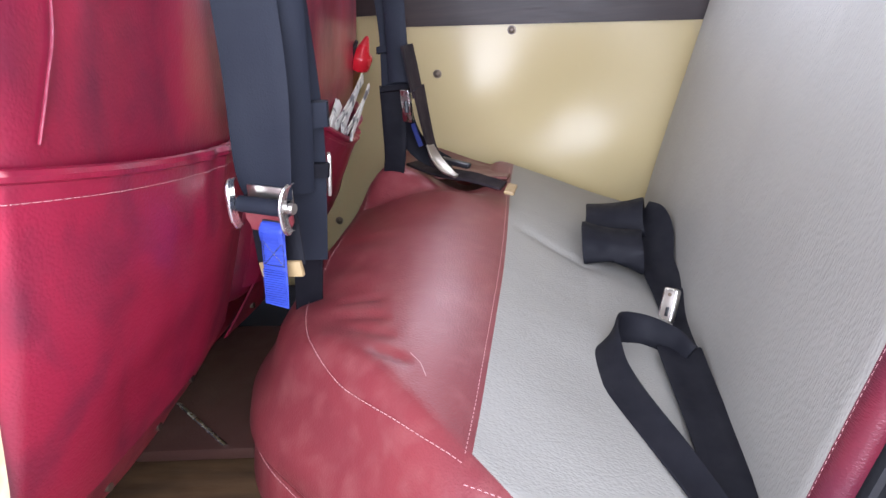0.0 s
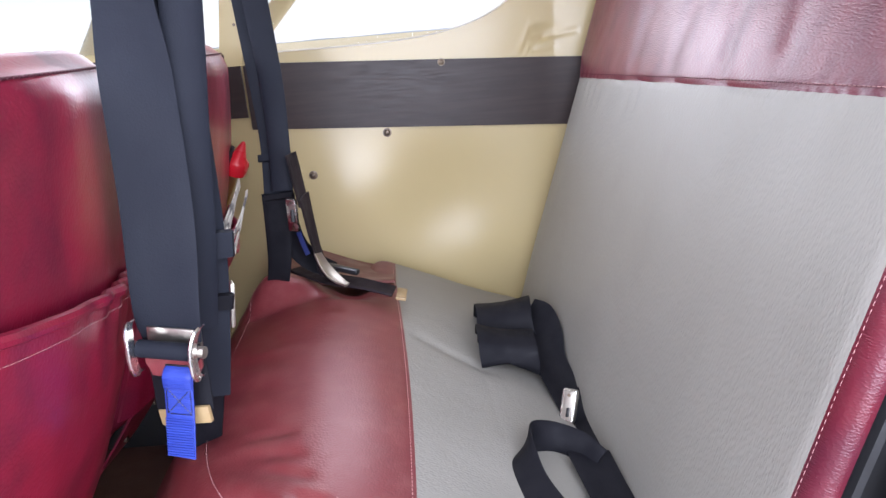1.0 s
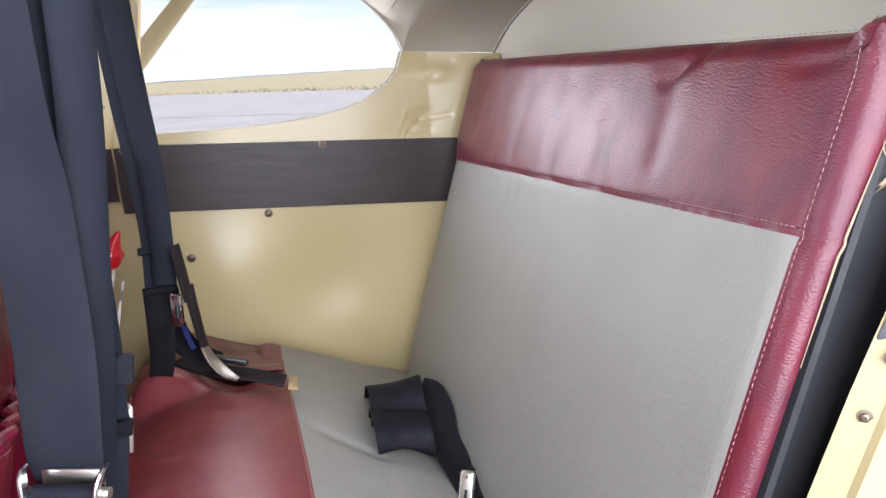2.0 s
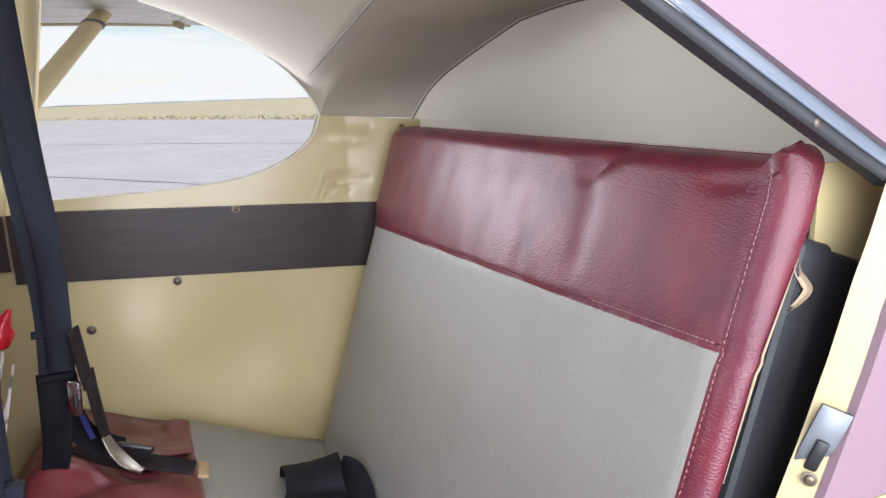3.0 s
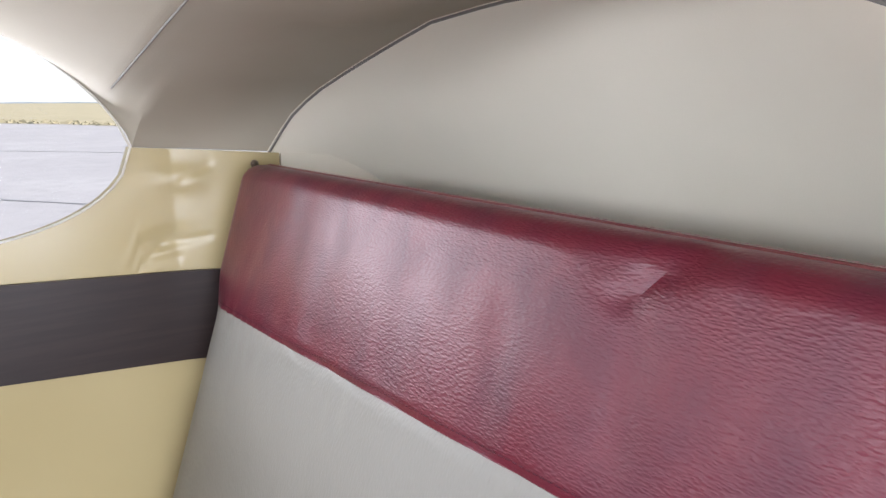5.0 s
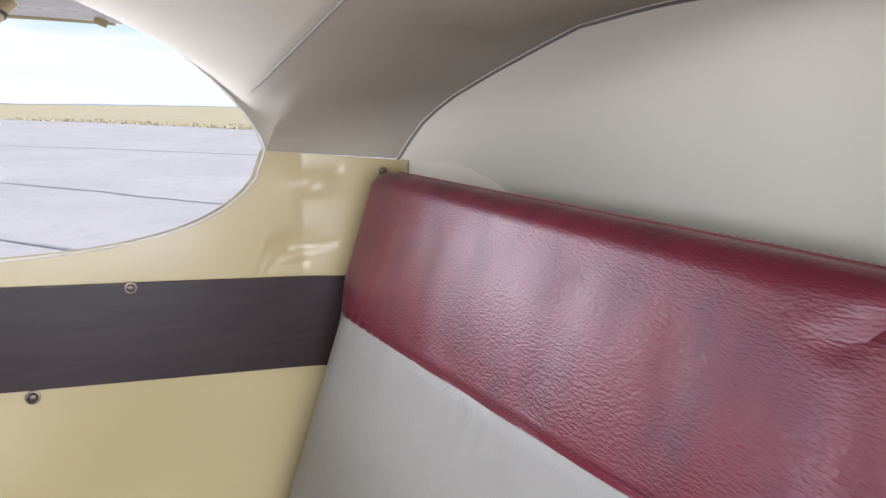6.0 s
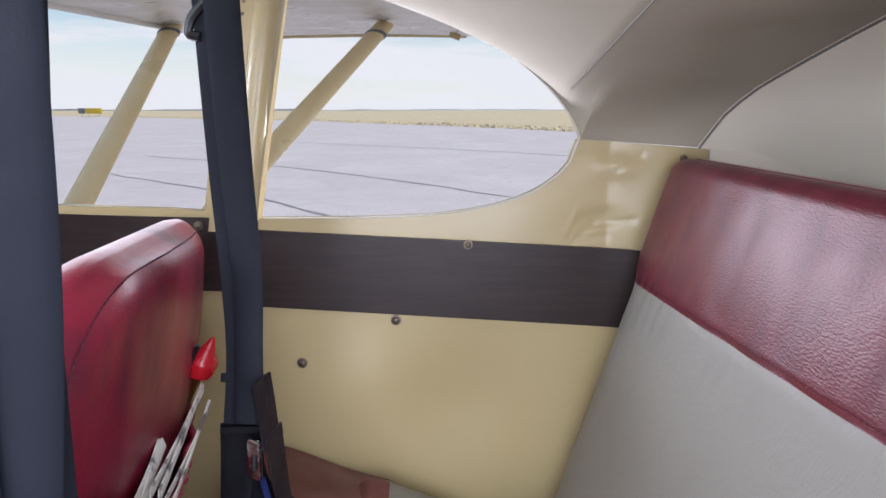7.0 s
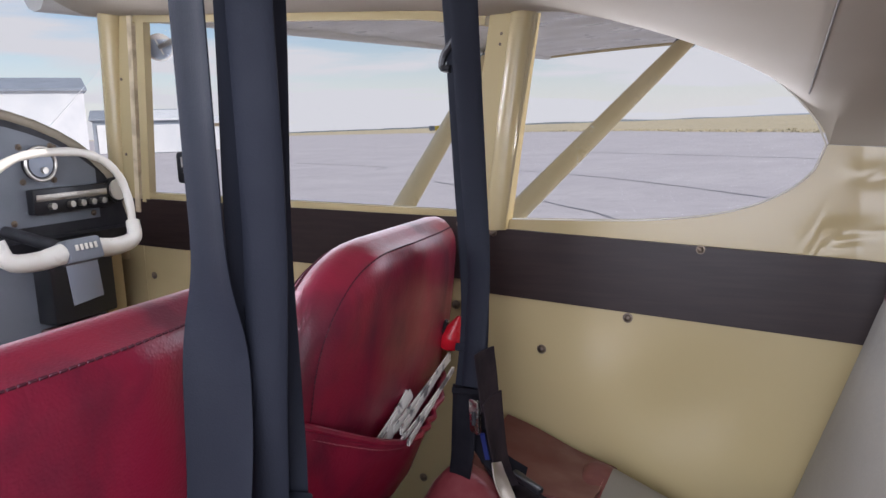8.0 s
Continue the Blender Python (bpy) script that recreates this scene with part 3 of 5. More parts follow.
part("edge_strip", tube([(-0.488, 0.916, 0.0375), (-0.323, 0.777, 0.0375)], 0.0024, 8, flat=1.6), chrome, step, "scuffed aluminium edge strip")

solid("kick_board", box((-0.46, 1.172, 0.062), (0.72, 0.010, 0.122), 0.003, pose(0, 0, 0, 0, 0, -4)), black_panel, "dark kick board along the foot of the cabin wall", "kick board", kind="structure")
flap = thing("leather_flap", "curled tan leather flap on the floor beside the seat", "leather flap")
part("leather", ribbon([(-0.535, 1.085, 0.038), (-0.520, 1.105, 0.046), (-0.505, 1.125, 0.062), (-0.496, 1.140, 0.085)], [(0.8, -0.6, 0.1)] * 4, lambda s: 0.030 + 0.014 * math.sin(math.pi * s), 0.003, 20, 0.004), tan_leather, flap)

# door side: sill panel forward of the door, jambs, aft panel, skin
jamb = thing("door_frame", "cream door frame with black seal and latch plate", "door frame")
jamb["kind"] = "structure"
YD = 0.255
part("front_jamb", loft([[Vector((x + dx, y, z)) for dx, y in ((0, YD - 0.02), (-0.03, YD - 0.02), (-0.03, YD + 0.012), (0, YD + 0.012))] for x, z in ((-0.275, 0.0), (-0.160, 0.40), (-0.124, 0.55), (-0.062, 0.80), (-0.012, 1.04))]), white_strip, jamb, "chipped cream painted jamb")
aft = [(0.27, 0.05), (0.408, 0.47), (0.425, 0.515), (0.447, 0.571), (0.468, 0.619), (0.487, 0.667), (0.504, 0.718), (0.515, 0.745), (0.53, 0.79)]
part("aft_jamb", loft([[Vector((x + dx, y, z)) for dx, y in ((0.014, 0.284), (0.034, 0.284), (0.034, 0.302), (0.0, 0.302))] for x, z in aft]), cream, jamb, "cream painted jamb")


def door_head(x, up):
    """The sloping head of the door: up from its lower edge."""
    z = 0.872 - 0.581 * (x - 0.3655) + up
    return Vector((x, float(np.interp(z, [0.78, 0.80, 0.85, 0.95, 1.05], [0.304, 0.308, 0.313, 0.320, 0.327])), z))


HEAD_X = frange(0.06, 0.535, 30)
part("seal", sheet(lambda x, v: door_head(x, -0.0005 + 0.0105 * v) - Vector((0, 0.0025 * math.sin(math.pi * v) ** 0.7, 0)), HEAD_X, frange(0, 1, 8), (0, 0.012, 0)), rubber, jamb, "black rubber door seal")
part("lip", tube([door_head(x, 0.0104) - Vector((0, 0.0018, 0)) for x in HEAD_X], 0.0013, 8), grey_seal, jamb, "bright metal lip along the seal")
part("drip_edge", sheet(lambda x, v: door_head(x, 0.0095 + 0.0105 * v) - Vector((0, 0.001 + 0.003 * v * v, 0)), HEAD_X, frange(0, 1, 5), (0, 0.004, 0)), grey_seal, jamb, "grey metal edge")
screw(jamb, door_head(0.4675, 0.004) - Vector((0, 0.0025, 0)), (0, -1, 0), 0.0016)
LT = pose(0, 0, 0, 0, 0, -46) @ pose(0, 0, 0, 0, 19, 0)
latch = part("latch_plate", box((0.4735, 0.2915, 0.6180), (0.019, 0.003, 0.050), 0.001, LT), dull_plate, jamb, "worn steel latch plate")
part("latch_slot", box((0.4700, 0.2905, 0.6100), (0.008, 0.003, 0.022), 0.0015, LT), dark_plastic, latch)
screw(latch, (0.4790, 0.2895, 0.6370), (-0.72, -0.69, 0.1), 0.0032)
screw(latch, (0.4640, 0.2895, 0.5960), (-0.72, -0.69, 0.1), 0.0032)
screw(jamb, (0.450, 0.292, 0.558), (-0.72, -0.69, 0.1), 0.0032)


def skin_edge(z):
    """Forward edge of the skin aft of the door."""
    if z > 0.787:
        return 0.3835 - (z - 0.8795) / 0.581
    return np.interp(z, [p[1] for p in aft], [p[0] for p in aft]) + 0.012


skin_y = lambda z: float(np.interp(z, [0.70, 0.80, 0.90, 1.10], [0.280, 0.298, 0.309, 0.325]))
solid("fuselage_skin", sheet(lambda z, s: Vector((skin_edge(z) + (1.0 - skin_edge(z)) * s, skin_y(z), z)), frange(0.575, 0.785, 8) + frange(0.79, 1.10, 9), [0, 0.03, 0.1, 0.3, 0.6, 1], (0.0, 0.006, 0)), pink_paint,
      "weathered red painted fuselage skin aft of the door", "fuselage", kind="structure")
solid("fuselage_skin_lower", sheet(lambda z, s: Vector((skin_edge(z) + (1.0 - skin_edge(z)) * s, skin_y(z), z)), frange(-0.1, 0.574, 12), [0, 0.03, 0.1, 0.3, 0.6, 1], (0.0, 0.006, 0)), cream, "cream painted lower fuselage skin aft of the door", "fuselage", kind="structure")
solid("fuselage_skin_forward", sheet(lambda x, v: Vector((x, YD - 0.01 - 0.075 * max(-0.2 - x, 0), -0.05 + 0.78 * v)), frange(-1.1, -0.16, 8), frange(0, 1, 6), (0, 0.01, 0)), cream,
      "cream painted side skin forward of the door", "fuselage", kind="structure")
solid("fuselage_skin_far", sheet(lambda x, v: Vector((x, 1.185, -0.1 + 1.03 * v)), frange(0.56, 1.0, 4), frange(0, 1, 6), (0, 0.01, 0)), pink_paint, "red painted far fuselage side", "fuselage", kind="structure")
deck = lambda y: 0.93 + 0.13 * max(1 - ((y - 0.718) / 0.477) ** 2, 0) ** 0.6
solid("fuselage_deck", sheet(lambda x, y: Vector((x, y, deck(y))), frange(0.42, 1.0, 6), frange(0.30, 1.195, 17), (0, 0, 0.008)), pink_paint, "red painted top deck behind the cabin", "fuselage", kind="structure")
tail_ring = lambda x, k: [Vector((x, 0.718 + 0.477 * k * c * abs(c) ** -0.45 if abs(c) > 1e-6 else 0.718, 0.44 + 0.10 * (1 - k) + 0.54 * (k * 0.92 + 0.08) * s_ * (abs(s_) ** -0.45 if abs(s_) > 1e-6 else 0))) for c, s_ in ((math.cos(w), math.sin(w)) for w in (2 * math.pi * (i + 0.5) / 28 for i in range(28)))]
solid("fuselage_tail", loft([tail_ring(1.0, 1.0), tail_ring(1.8, 0.82), tail_ring(2.8, 0.52), tail_ring(3.8, 0.22), tail_ring(4.2, 0.08)]), pink_paint, "red painted tapering tail of the fuselage", "fuselage", kind="structure")
solid("fuselage_belly", box((-0.05, 0.718, -0.07), (2.1, 0.95, 0.02), 0.004), pink_paint, "red painted belly skin", "fuselage", kind="structure")
near_panel = thing("aft_side_panel", "cream and black side panel beside the rear seat back", "side panel")
near_panel["kind"] = "structure"
part("cream_panel", sheet(lambda x, v: Vector((x, 0.341, 0.732 - 0.33 * (x - 0.512) + (0.055 + 0.33 * (x - 0.512)) * v)), frange(0.515, 0.80, 10), frange(0, 1, 4), (0, 0.004, 0)), cream, near_panel, "cream painted upper panel")
part("black_panel", sheet(lambda u, v: Vector((0.512 - 0.19 * (1 - v) + 0.30 * u, 0.341, 0.05 + (0.680 - 0.33 * 0.30 * u) * v)), frange(0, 1, 8), frange(0, 1, 4), (0, 0.004, 0)), black_panel, near_panel, "black lower board")
part("tape", box((0.540, 0.3395, 0.619), (0.010, 0.001, 0.028), 0.0003), yellow_paint, near_panel, "strip of yellow tape")


# ---------------------------------------------------------------- posts and windows
post = thing("door_post", "cream painted steel post between the two side windows", "window post")
post["kind"] = "structure"
part("tube_post", loft([[Vector((x + a * 0.017, 1.163 + c * 0.014, z)) for a, c in ((math.cos(w), math.sin(w)) for w in (2 * math.pi * k / 12 for k in range(12)))] for x, z in ((-0.070, 0.694), (-0.066, 0.72), (-0.045, 0.86), (-0.022, 1.0), (-0.01, 1.08))]), cream, post)
part("post_trim", loft([[Vector((x + a, y, z)) for a, y in ((-0.05, 1.17), (-0.02, 1.166), (0.02, 1.166), (0.024, 1.185), (-0.05, 1.185))] for x, z in ((-0.075, 0.692), (-0.05, 0.85), (-0.02, 1.03))]), cream, post, "flat cream cover strip")
for z in (0.97, 0.985, 0.755):
    screw(post, (-0.10 + 0.16 * (z - 0.7), 1.168, z), (0, -1, 0), 0.0025)


def frame_bar(name, pts, w, d, mat, parent, label=""):
    """A flat bar: pts are (x, z) on the window's plane; w across, d in depth."""
    rings = []
    for i, (x, z) in enumerate(pts):
        q, r = pts[max(i - 1, 0)], pts[min(i + 1, len(pts) - 1)]
        tx, tz = r[0] - q[0], r[1] - q[1]
        k = math.hypot(tx, tz)
        nx, nz = -tz / k * w / 2, tx / k * w / 2
        y = y_wall(x)
        rings.append([Vector((x + nx, y - d, z + nz)), Vector((x + nx, y + 0.012, z + nz)), Vector((x - nx, y + 0.012, z - nz)), Vector((x - nx, y - d, z - nz))])
    return part(name, loft(rings), mat, parent, label)


def window(name, label):
    w = thing(name, label, "window")
    w["kind"] = "structure"
    return w


win_front = window("window_1", "large clear front side window in a cream frame")
pane_x = frange(-0.85, -0.10, 12)
ob = part("pane", sheet(lambda x, v: Vector((x, y_wall(x) + 0.010, sill(x) - 0.01 + (head(x) - sill(x) + 0.02) * v)), pane_x, frange(0, 1, 6), (0, 0.0025, 0)), glass, win_front)
ob.visible_shadow = False
frame_bar("bottom_rail", [(x, sill(x) + 0.004) for x in pane_x], 0.012, 0.004, cream, win_front)
frame_bar("top_rail", [(x, head(x) - 0.004) for x in frange(-0.85, -0.08, 8)], 0.020, 0.005, cream, win_front)
frame_bar("top_channel", [(x, head(x) + 0.016) for x in frange(-0.87, -0.06, 8)], 0.014, 0.009, cream, win_front)
frame_bar("front_rail", [(-0.846, sill(-0.84) - 0.01), (-0.812, head(-0.8))], 0.020, 0.006, cream, win_front)
frame_bar("front_channel", [(-0.870, sill(-0.84) - 0.03), (-0.834, head(-0.8) + 0.03)], 0.012, 0.010, white_strip, win_front)
for x in frange(-0.7, -0.14, 5):
    screw(win_front, (x, y_wall(x) - 0.009, head(x) + 0.016), (0, -1, 0), 0.0022)

win_rear = window("window_2", "teardrop-shaped clear rear side window")
ob = part("pane", sheet(lambda x, v: Vector((x, y_wall(x) + 0.012, sill(x) - 0.008 + (head(x) - sill(x) + 0.016) * v)), [x for x in cols if -0.11 < x <= TIP], frange(0, 1, 8), (0, 0.0025, 0)), glass, win_rear)
ob.visible_shadow = False

rim_x = [x for x in cols if -0.06 < x <= TIP]
part("rim", tube([(x, y_wall(x) - 0.001, sill(x) + 0.001) for x in rim_x] + [(x, y_wall(x) - 0.001, head(x) - 0.001) for x in rim_x[::-1]], 0.0013, 6), ivory, win_rear, "thin pale edge of the pane")

a_post = thing("windshield_post", "cream painted windshield post", "window post")
a_post["kind"] = "structure"
part("tube_post", tube([(-0.935, 1.235, 0.60), (-0.922, 1.232, 0.85), (-0.90, 1.222, 1.05), (-0.872, 1.20, 1.16)], 0.022, 14, 14), cream, a_post)
part("cover_strip", loft([[Vector((x + a, y_wall(x) - 0.004 + c, z)) for a, c in ((-0.034, 0), (0.034, 0), (0.034, 0.02), (-0.034, 0.02))] for x, z in ((-0.915, 0.0), (-0.908, 0.62), (-0.896, 0.85), (-0.876, 1.12))]), cream, a_post)
for z in (0.70, 0.82, 0.97):
    screw(a_post, (-0.892 + 0.06 * (z - 0.82), y_wall(-0.89) - 0.005, z), (0, -1, 0), 0.0022)
shield = window("window_3", "clear curved windshield")
ob = part("pane", sheet(lambda v, s: Vector((-1.28 + 0.40 * s - 0.12 * math.sin(math.pi * min(v, 1)), 0.19 + 1.03 * v, 0.86 + 0.26 * s)), frange(0, 1.10, 16), frange(0, 1, 6), (-0.0025, 0, 0.001)), glass, shield)
ob.visible_shadow = False


near_win = window("window_4", "clear side window beside the near front seat")
ob = part("pane", sheet(lambda x, v: Vector((x, YD - 0.006 - 0.075 * max(-0.2 - x, 0), 0.73 + 0.33 * v)), frange(-0.95, -0.10, 6), frange(0, 1, 3), (0, 0.0025, 0)), glass, near_win)
ob.visible_shadow = False


# ---------------------------------------------------------------- rear bench
bench = thing("rear_seat", "maroon and grey vinyl rear bench seat with pale stitching", "seat", at=(0.1, 0.72, 0.22))


def seat_top(x):
    soft = lambda d, w: w * math.log1p(math.exp(min(d / w, 40)))
    return 0.374 - 0.46 * soft(x - 0.085, 0.018) - 0.25 * soft(-0.03 - x, 0.012)


# folds pressed into the cover near its front corner
WRINKLES = [(-0.022, 0.560, 0.012, 0.560, 0.0022, 0.007), (-0.012, 0.530, 0.022, 0.522, 0.0022, 0.007), (0.006, 0.500, 0.035, 0.488, 0.002, 0.007), (0.032, 0.462, 0.056, 0.452, 0.003, 0.006), (0.150, 0.815, 0.222, 0.790, 0.004, 0.012)]


def cushion_at(x, y, h):
    k = (seat_top(x) - 0.22) / 0.15 if h > 0.22 else 1
    puff = 0.012 * math.sin(math.pi * min(max((y - 0.33) / 0.80, 0), 1)) * min(max((0.22 - x) / 0.1, 0), 1) if h > 0.345 else 0
    for x0, y0, x1, y1, d, w in WRINKLES:
        t = min(max(((x - x0) * (x1 - x0) + (y - y0) * (y1 - y0)) / ((x1 - x0) ** 2 + (y1 - y0) ** 2), 0), 1)
        puff -= d * math.exp(-(math.hypot(x - x0 - (x1 - x0) * t, y - y0 - (y1 - y0) * t) / w) ** 2) if h > 0.30 else 0
    far = 0.010 * math.exp(-((x - 0.025) / 0.06) ** 2) * min(max((h - 0.34) / 0.03, 0), 1)
    ripple = 0.0012 * math.sin(95 * y + 30 * x) * math.exp(-((x + 0.05) / 0.05) ** 2) * (y < 0.75)
    pad = 0.0035 * noise.noise(Vector((x * 9, y * 9, 1.7))) if h > 0.33 else 0
    side_ = math.exp(-((x + 0.005) / 0.075) ** 4) * min(max((h - 0.32) / 0.03, 0), 1)
    up_k = min(max((y - 0.890) / 0.040, 0), 1)
    hump = 0.0145 * (up_k - 0.5 * math.sin(2 * math.pi * up_k) / (2 * math.pi)) - 0.65 * x * up_k - 0.050 / (1 + math.exp(-(y - 0.978) / 0.009))
    return Vector((x, y, 0.22 + (h - 0.22) * k + puff + far + ripple + pad + hump * side_)) - bench.location


c_out = rounded_poly([(-0.127, 0.53, 0.2), (0.135, 0.284, 0.12), (0.375, 0.284, 0.055), (0.375, 1.162, 0.055), (-0.127, 1.162, 0.055)], 0.008)
c_layers = [(0.016, 0.215), (0.004, 0.222), (0.0, 0.232), (0.003, 0.2345), (-0.016, 0.245), (-0.026, 0.27), (-0.018, 0.30), (0.006, 0.327), (0.02, 0.347), (0.034, 0.3585), (0.044, 0.3632), (0.0475, 0.3636), (0.0505, 0.3640)]
cushion = pillow(c_out, c_layers, cushion_at, 96)
seam_x = 0.120 - 0.1
bend = lambda y: 0.008 * math.sin(math.pi * min(max((y + 0.72 - 0.30) / 0.70, 0), 1))
for v in cushion.verts:
    v.co.x -= bend(v.co.y)
cut(cushion, (seam_x, 0, 0), (1, -0.005, 0))
for v in cushion.verts:
    v.co.x += bend(v.co.y)
cut(cushion, (0, 0.284 + 0.0475 - 0.72, 0), (0, 1, 0))
cut(cushion, (-0.127 - 0.1 + 0.0475 * 1.376 / 0.945, 0.53 - 0.72, 0), (0.945, 1, 0))
in_panel = lambda c: c.x - bend(c.y) - 0.005 * c.y > seam_x and c.z + 0.22 > 0.18


def inside_seam(c):
    x, y = c.x + 0.1, c.y + 0.72
    return y > 0.284 + 0.0475 and 0.945 * (x + 0.127) + (y - 0.53) > 0.0475 * 1.376 and c.z + 0.22 > 0.22
part("seat_panel", keep(cushion, lambda c: in_panel(c) and inside_seam(c)), gray_cloth, bench, "light grey grained vinyl seat panel")
part("seat_cover", keep(cushion, lambda c: not (in_panel(c) and inside_seam(c))), worn_maroon, bench, "worn maroon vinyl front and sides")
cushion.free()
# stitching along the top edge and along the grey panel
def rim_height(x, y):
    """Height of the cover where it rolls over, from the distance to the outline."""
    d = min((Vector((x, y)) - Vector(p)).length for p in c_out)
    return float(np.interp(d, [0.006, 0.02, 0.034, 0.044, 0.05], [0.327, 0.347, 0.3585, 0.3635, 0.364]))


fine = spline([(-0.082, 1.06, 0), (-0.080, 0.84, 0), (-0.074, 0.64, 0), (-0.064, 0.568, 0), (-0.050, 0.520, 0), (-0.030, 0.482, 0), (0.002, 0.440, 0), (0.028, 0.416, 0), (0.055, 0.395, 0), (0.084, 0.373, 0), (0.115, 0.352, 0)], 800)
up_n = lambda p: Vector((-0.4, -0.4, 1))
part("stitching", stitches([cushion_at(p.x, p.y, rim_height(p.x, p.y)) + Vector((-0.0004, -0.0004, 0.0014)) for p in fine], up_n, w=0.0007), thread, bench, "pale pink stitching")
fine = [cushion_at(0.117 + bend(y - 0.72) + 0.005 * (y - 0.72), y, 0.370) + Vector((0, 0, 0.0008)) for y in frange(0.352, 1.06, 700)]
part("stitching", stitches(fine, (0, 0, 1), 0.0028, 0.0012, 0.0007), thread, bench, "pale stitching along the grey panel")
part("stitching", stitches([cushion_at(x, 0.3285, 0.3634) + Vector((0, -0.0004, 0.0010)) for x in frange(0.118, 0.345, 420)], (0, -0.4, 1), 0.0028, 0.0012, 0.0006), thread, bench, "pale stitching along the grey panel")
low = [p for p in inset(c_out, 0.0015)]
low = [p for p in low if p[0] < 0.2 and p[1] < 0.9]
low = sorted(low, key=lambda p: p[0] - p[1])
part("stitching", stitches([cushion_at(p.x, p.y, 0.243) for p in spline([(q[0] - 0.004, q[1] - 0.003, 0) for q in low[::3]], 700)], (-0.7, -0.7, 0.1)), thread, bench)

# loose skirt below the lower seam
hem_in, hem_out = inset(c_out, -0.021), inset(c_out, -0.033)
hem_k = sorted([k for k, p in enumerate(c_out) if p[0] < 0.30 and p[1] < 0.95], key=lambda k: c_out[k][0] - c_out[k][1])
skirt_at = lambda i, v: Vector((hem_in[hem_k[i]][0] * (1 - v) + hem_out[hem_k[i]][0] * v, hem_in[hem_k[i]][1] * (1 - v) + hem_out[hem_k[i]][1] * v, 0.252 - 0.045 * v ** 1.3 + 0.003 * math.sin(i * 0.35) * v)) - bench.location
part("skirt", sheet(skirt_at, range(len(hem_k)), [0, 0.15, 0.4, 0.7, 1], (0.002, 0.002, 0)), worn_maroon, bench, "loose lower edge of the cover")
part("stitching", stitches(spline([skirt_at(i, 0.06) + Vector((-0.0012, -0.0012, 0.0004)) for i in range(0, len(hem_k), 4)], 900), (-0.7, -0.7, 0.3), 0.0034, 0.0012, 0.0007), thread, bench, "pale stitching along the lower seam")

# backrest
B0, B_ANG = Vector((0.325, 0, 0.255)), math.atan(0.31)
B_UP, B_FW = Vector((math.sin(B_ANG), 0, math.cos(B_ANG))), Vector((-math.cos(B_ANG), 0, math.sin(B_ANG)))


def back_at(y, s, h):
    """y across, s up the slope, h out towards the sitter."""
    e = 0.0
    near_k = min(max((0.372 - y) / 0.012, 0), 1)
    h = 0.085 - (0.085 - h) * (1 - near_k * (0.60 - 0.25 * min(max((s - 0.42) / 0.10, 0), 1)))
    if h > 0.05:
        e += 0.010 * math.sin(math.pi * min(max((y - 0.3) / 0.85, 0), 1)) * math.sin(math.pi * min(max(s / 0.56, 0), 1))
        for y0, s0, y1, s1, d, w in ((0.519, 0.560, 0.560, 0.527, 0.0055, 0.0065), (0.574, 0.543, 0.522, 0.549, 0.0020, 0.006), (0.545, 0.515, 0.540, 0.455, 0.002, 0.012), (0.64, 0.50, 0.635, 0.42, 0.0012, 0.012), (0.400, 0.540, 0.365, 0.546, 0.004, 0.007), (0.60, 0.42, 0.59, 0.34, 0.001, 0.012),
                                    (0.86, 0.52, 0.87, 0.43, 0.0010, 0.016), (0.945, 0.53, 0.955, 0.43, 0.0010, 0.019), (1.03, 0.53, 1.045, 0.42, 0.0009, 0.017), (0.74, 0.52, 0.75, 0.43, 0.0012, 0.018)):
            t = min(max(((y - y0) * (y1 - y0) + (s - s0) * (s1 - s0)) / ((y1 - y0) ** 2 + (s1 - s0) ** 2), 0), 1)
            dd = math.hypot(y - y0 - (y1 - y0) * t, s - s0 - (s1 - s0) * t)
            e -= d * math.exp(-(dd / w) ** 2)
        e += 0.0016 * noise.noise(Vector((y * 9, s * 5, 4.2)))
        e += 0.0007 * math.sin(y * 150 + 3 * math.sin(y * 31)) * math.exp(-((s - seam_s(y) + 0.022) / 0.018) ** 2) * min(max((y - 0.72) / 0.1, 0), 1)
        e += 0.006 * math.exp(-((y - 0.352) / 0.018) ** 2) * min(max((s - 0.53) / 0.03, 0), 1)
        e -= 0.0022 * math.exp(-((s - seam_s(y)) / 0.003) ** 2) + 0.0022 * math.exp(-((y - 0.358) / 0.003) ** 2)
        e -= 0.012 * math.exp(-((1.146 - y) / 0.03) ** 2) * min(max((0.43 - s) / 0.04, 0), 1)
    top = 0.008 * math.exp(-((y - 0.350) / 0.014) ** 2) * min(max((s - 0.50) / 0.06, 0), 1)
    return B0 + B_UP * (s + top) + B_FW * (h - 0.085 + e) + Vector((0, y, 0)) - bench.location


def seam_s(y):
    """Seam between the grey panel and the maroon top band."""
    return 0.3955 + 0.028 * (1.09 - y) / 0.725


b_out = rounded(0.336, 1.146, -0.03, 0.568, (0.03, 0.03, 0.024, 0.010), 0.012)
b_layers = [(0.008, 0.042), (0.0, 0.046), (0.0, 0.054), (0.001, 0.062), (0.004, 0.072), (0.010, 0.079), (0.016, 0.083), (0.021, 0.085)]
back = pillow(b_out, b_layers, back_at, 64)
pl = back_at(1.09, seam_s(1.09), 0.085), back_at(0.365, seam_s(0.365), 0.085)
nrm = (pl[0] - pl[1]).cross(B_FW).normalized()
cut(back, pl[0], nrm)
cut(back, back_at(0.358, 0.2, 0.085), (0, 1, 0))
if nrm.z > 0:
    nrm = -nrm
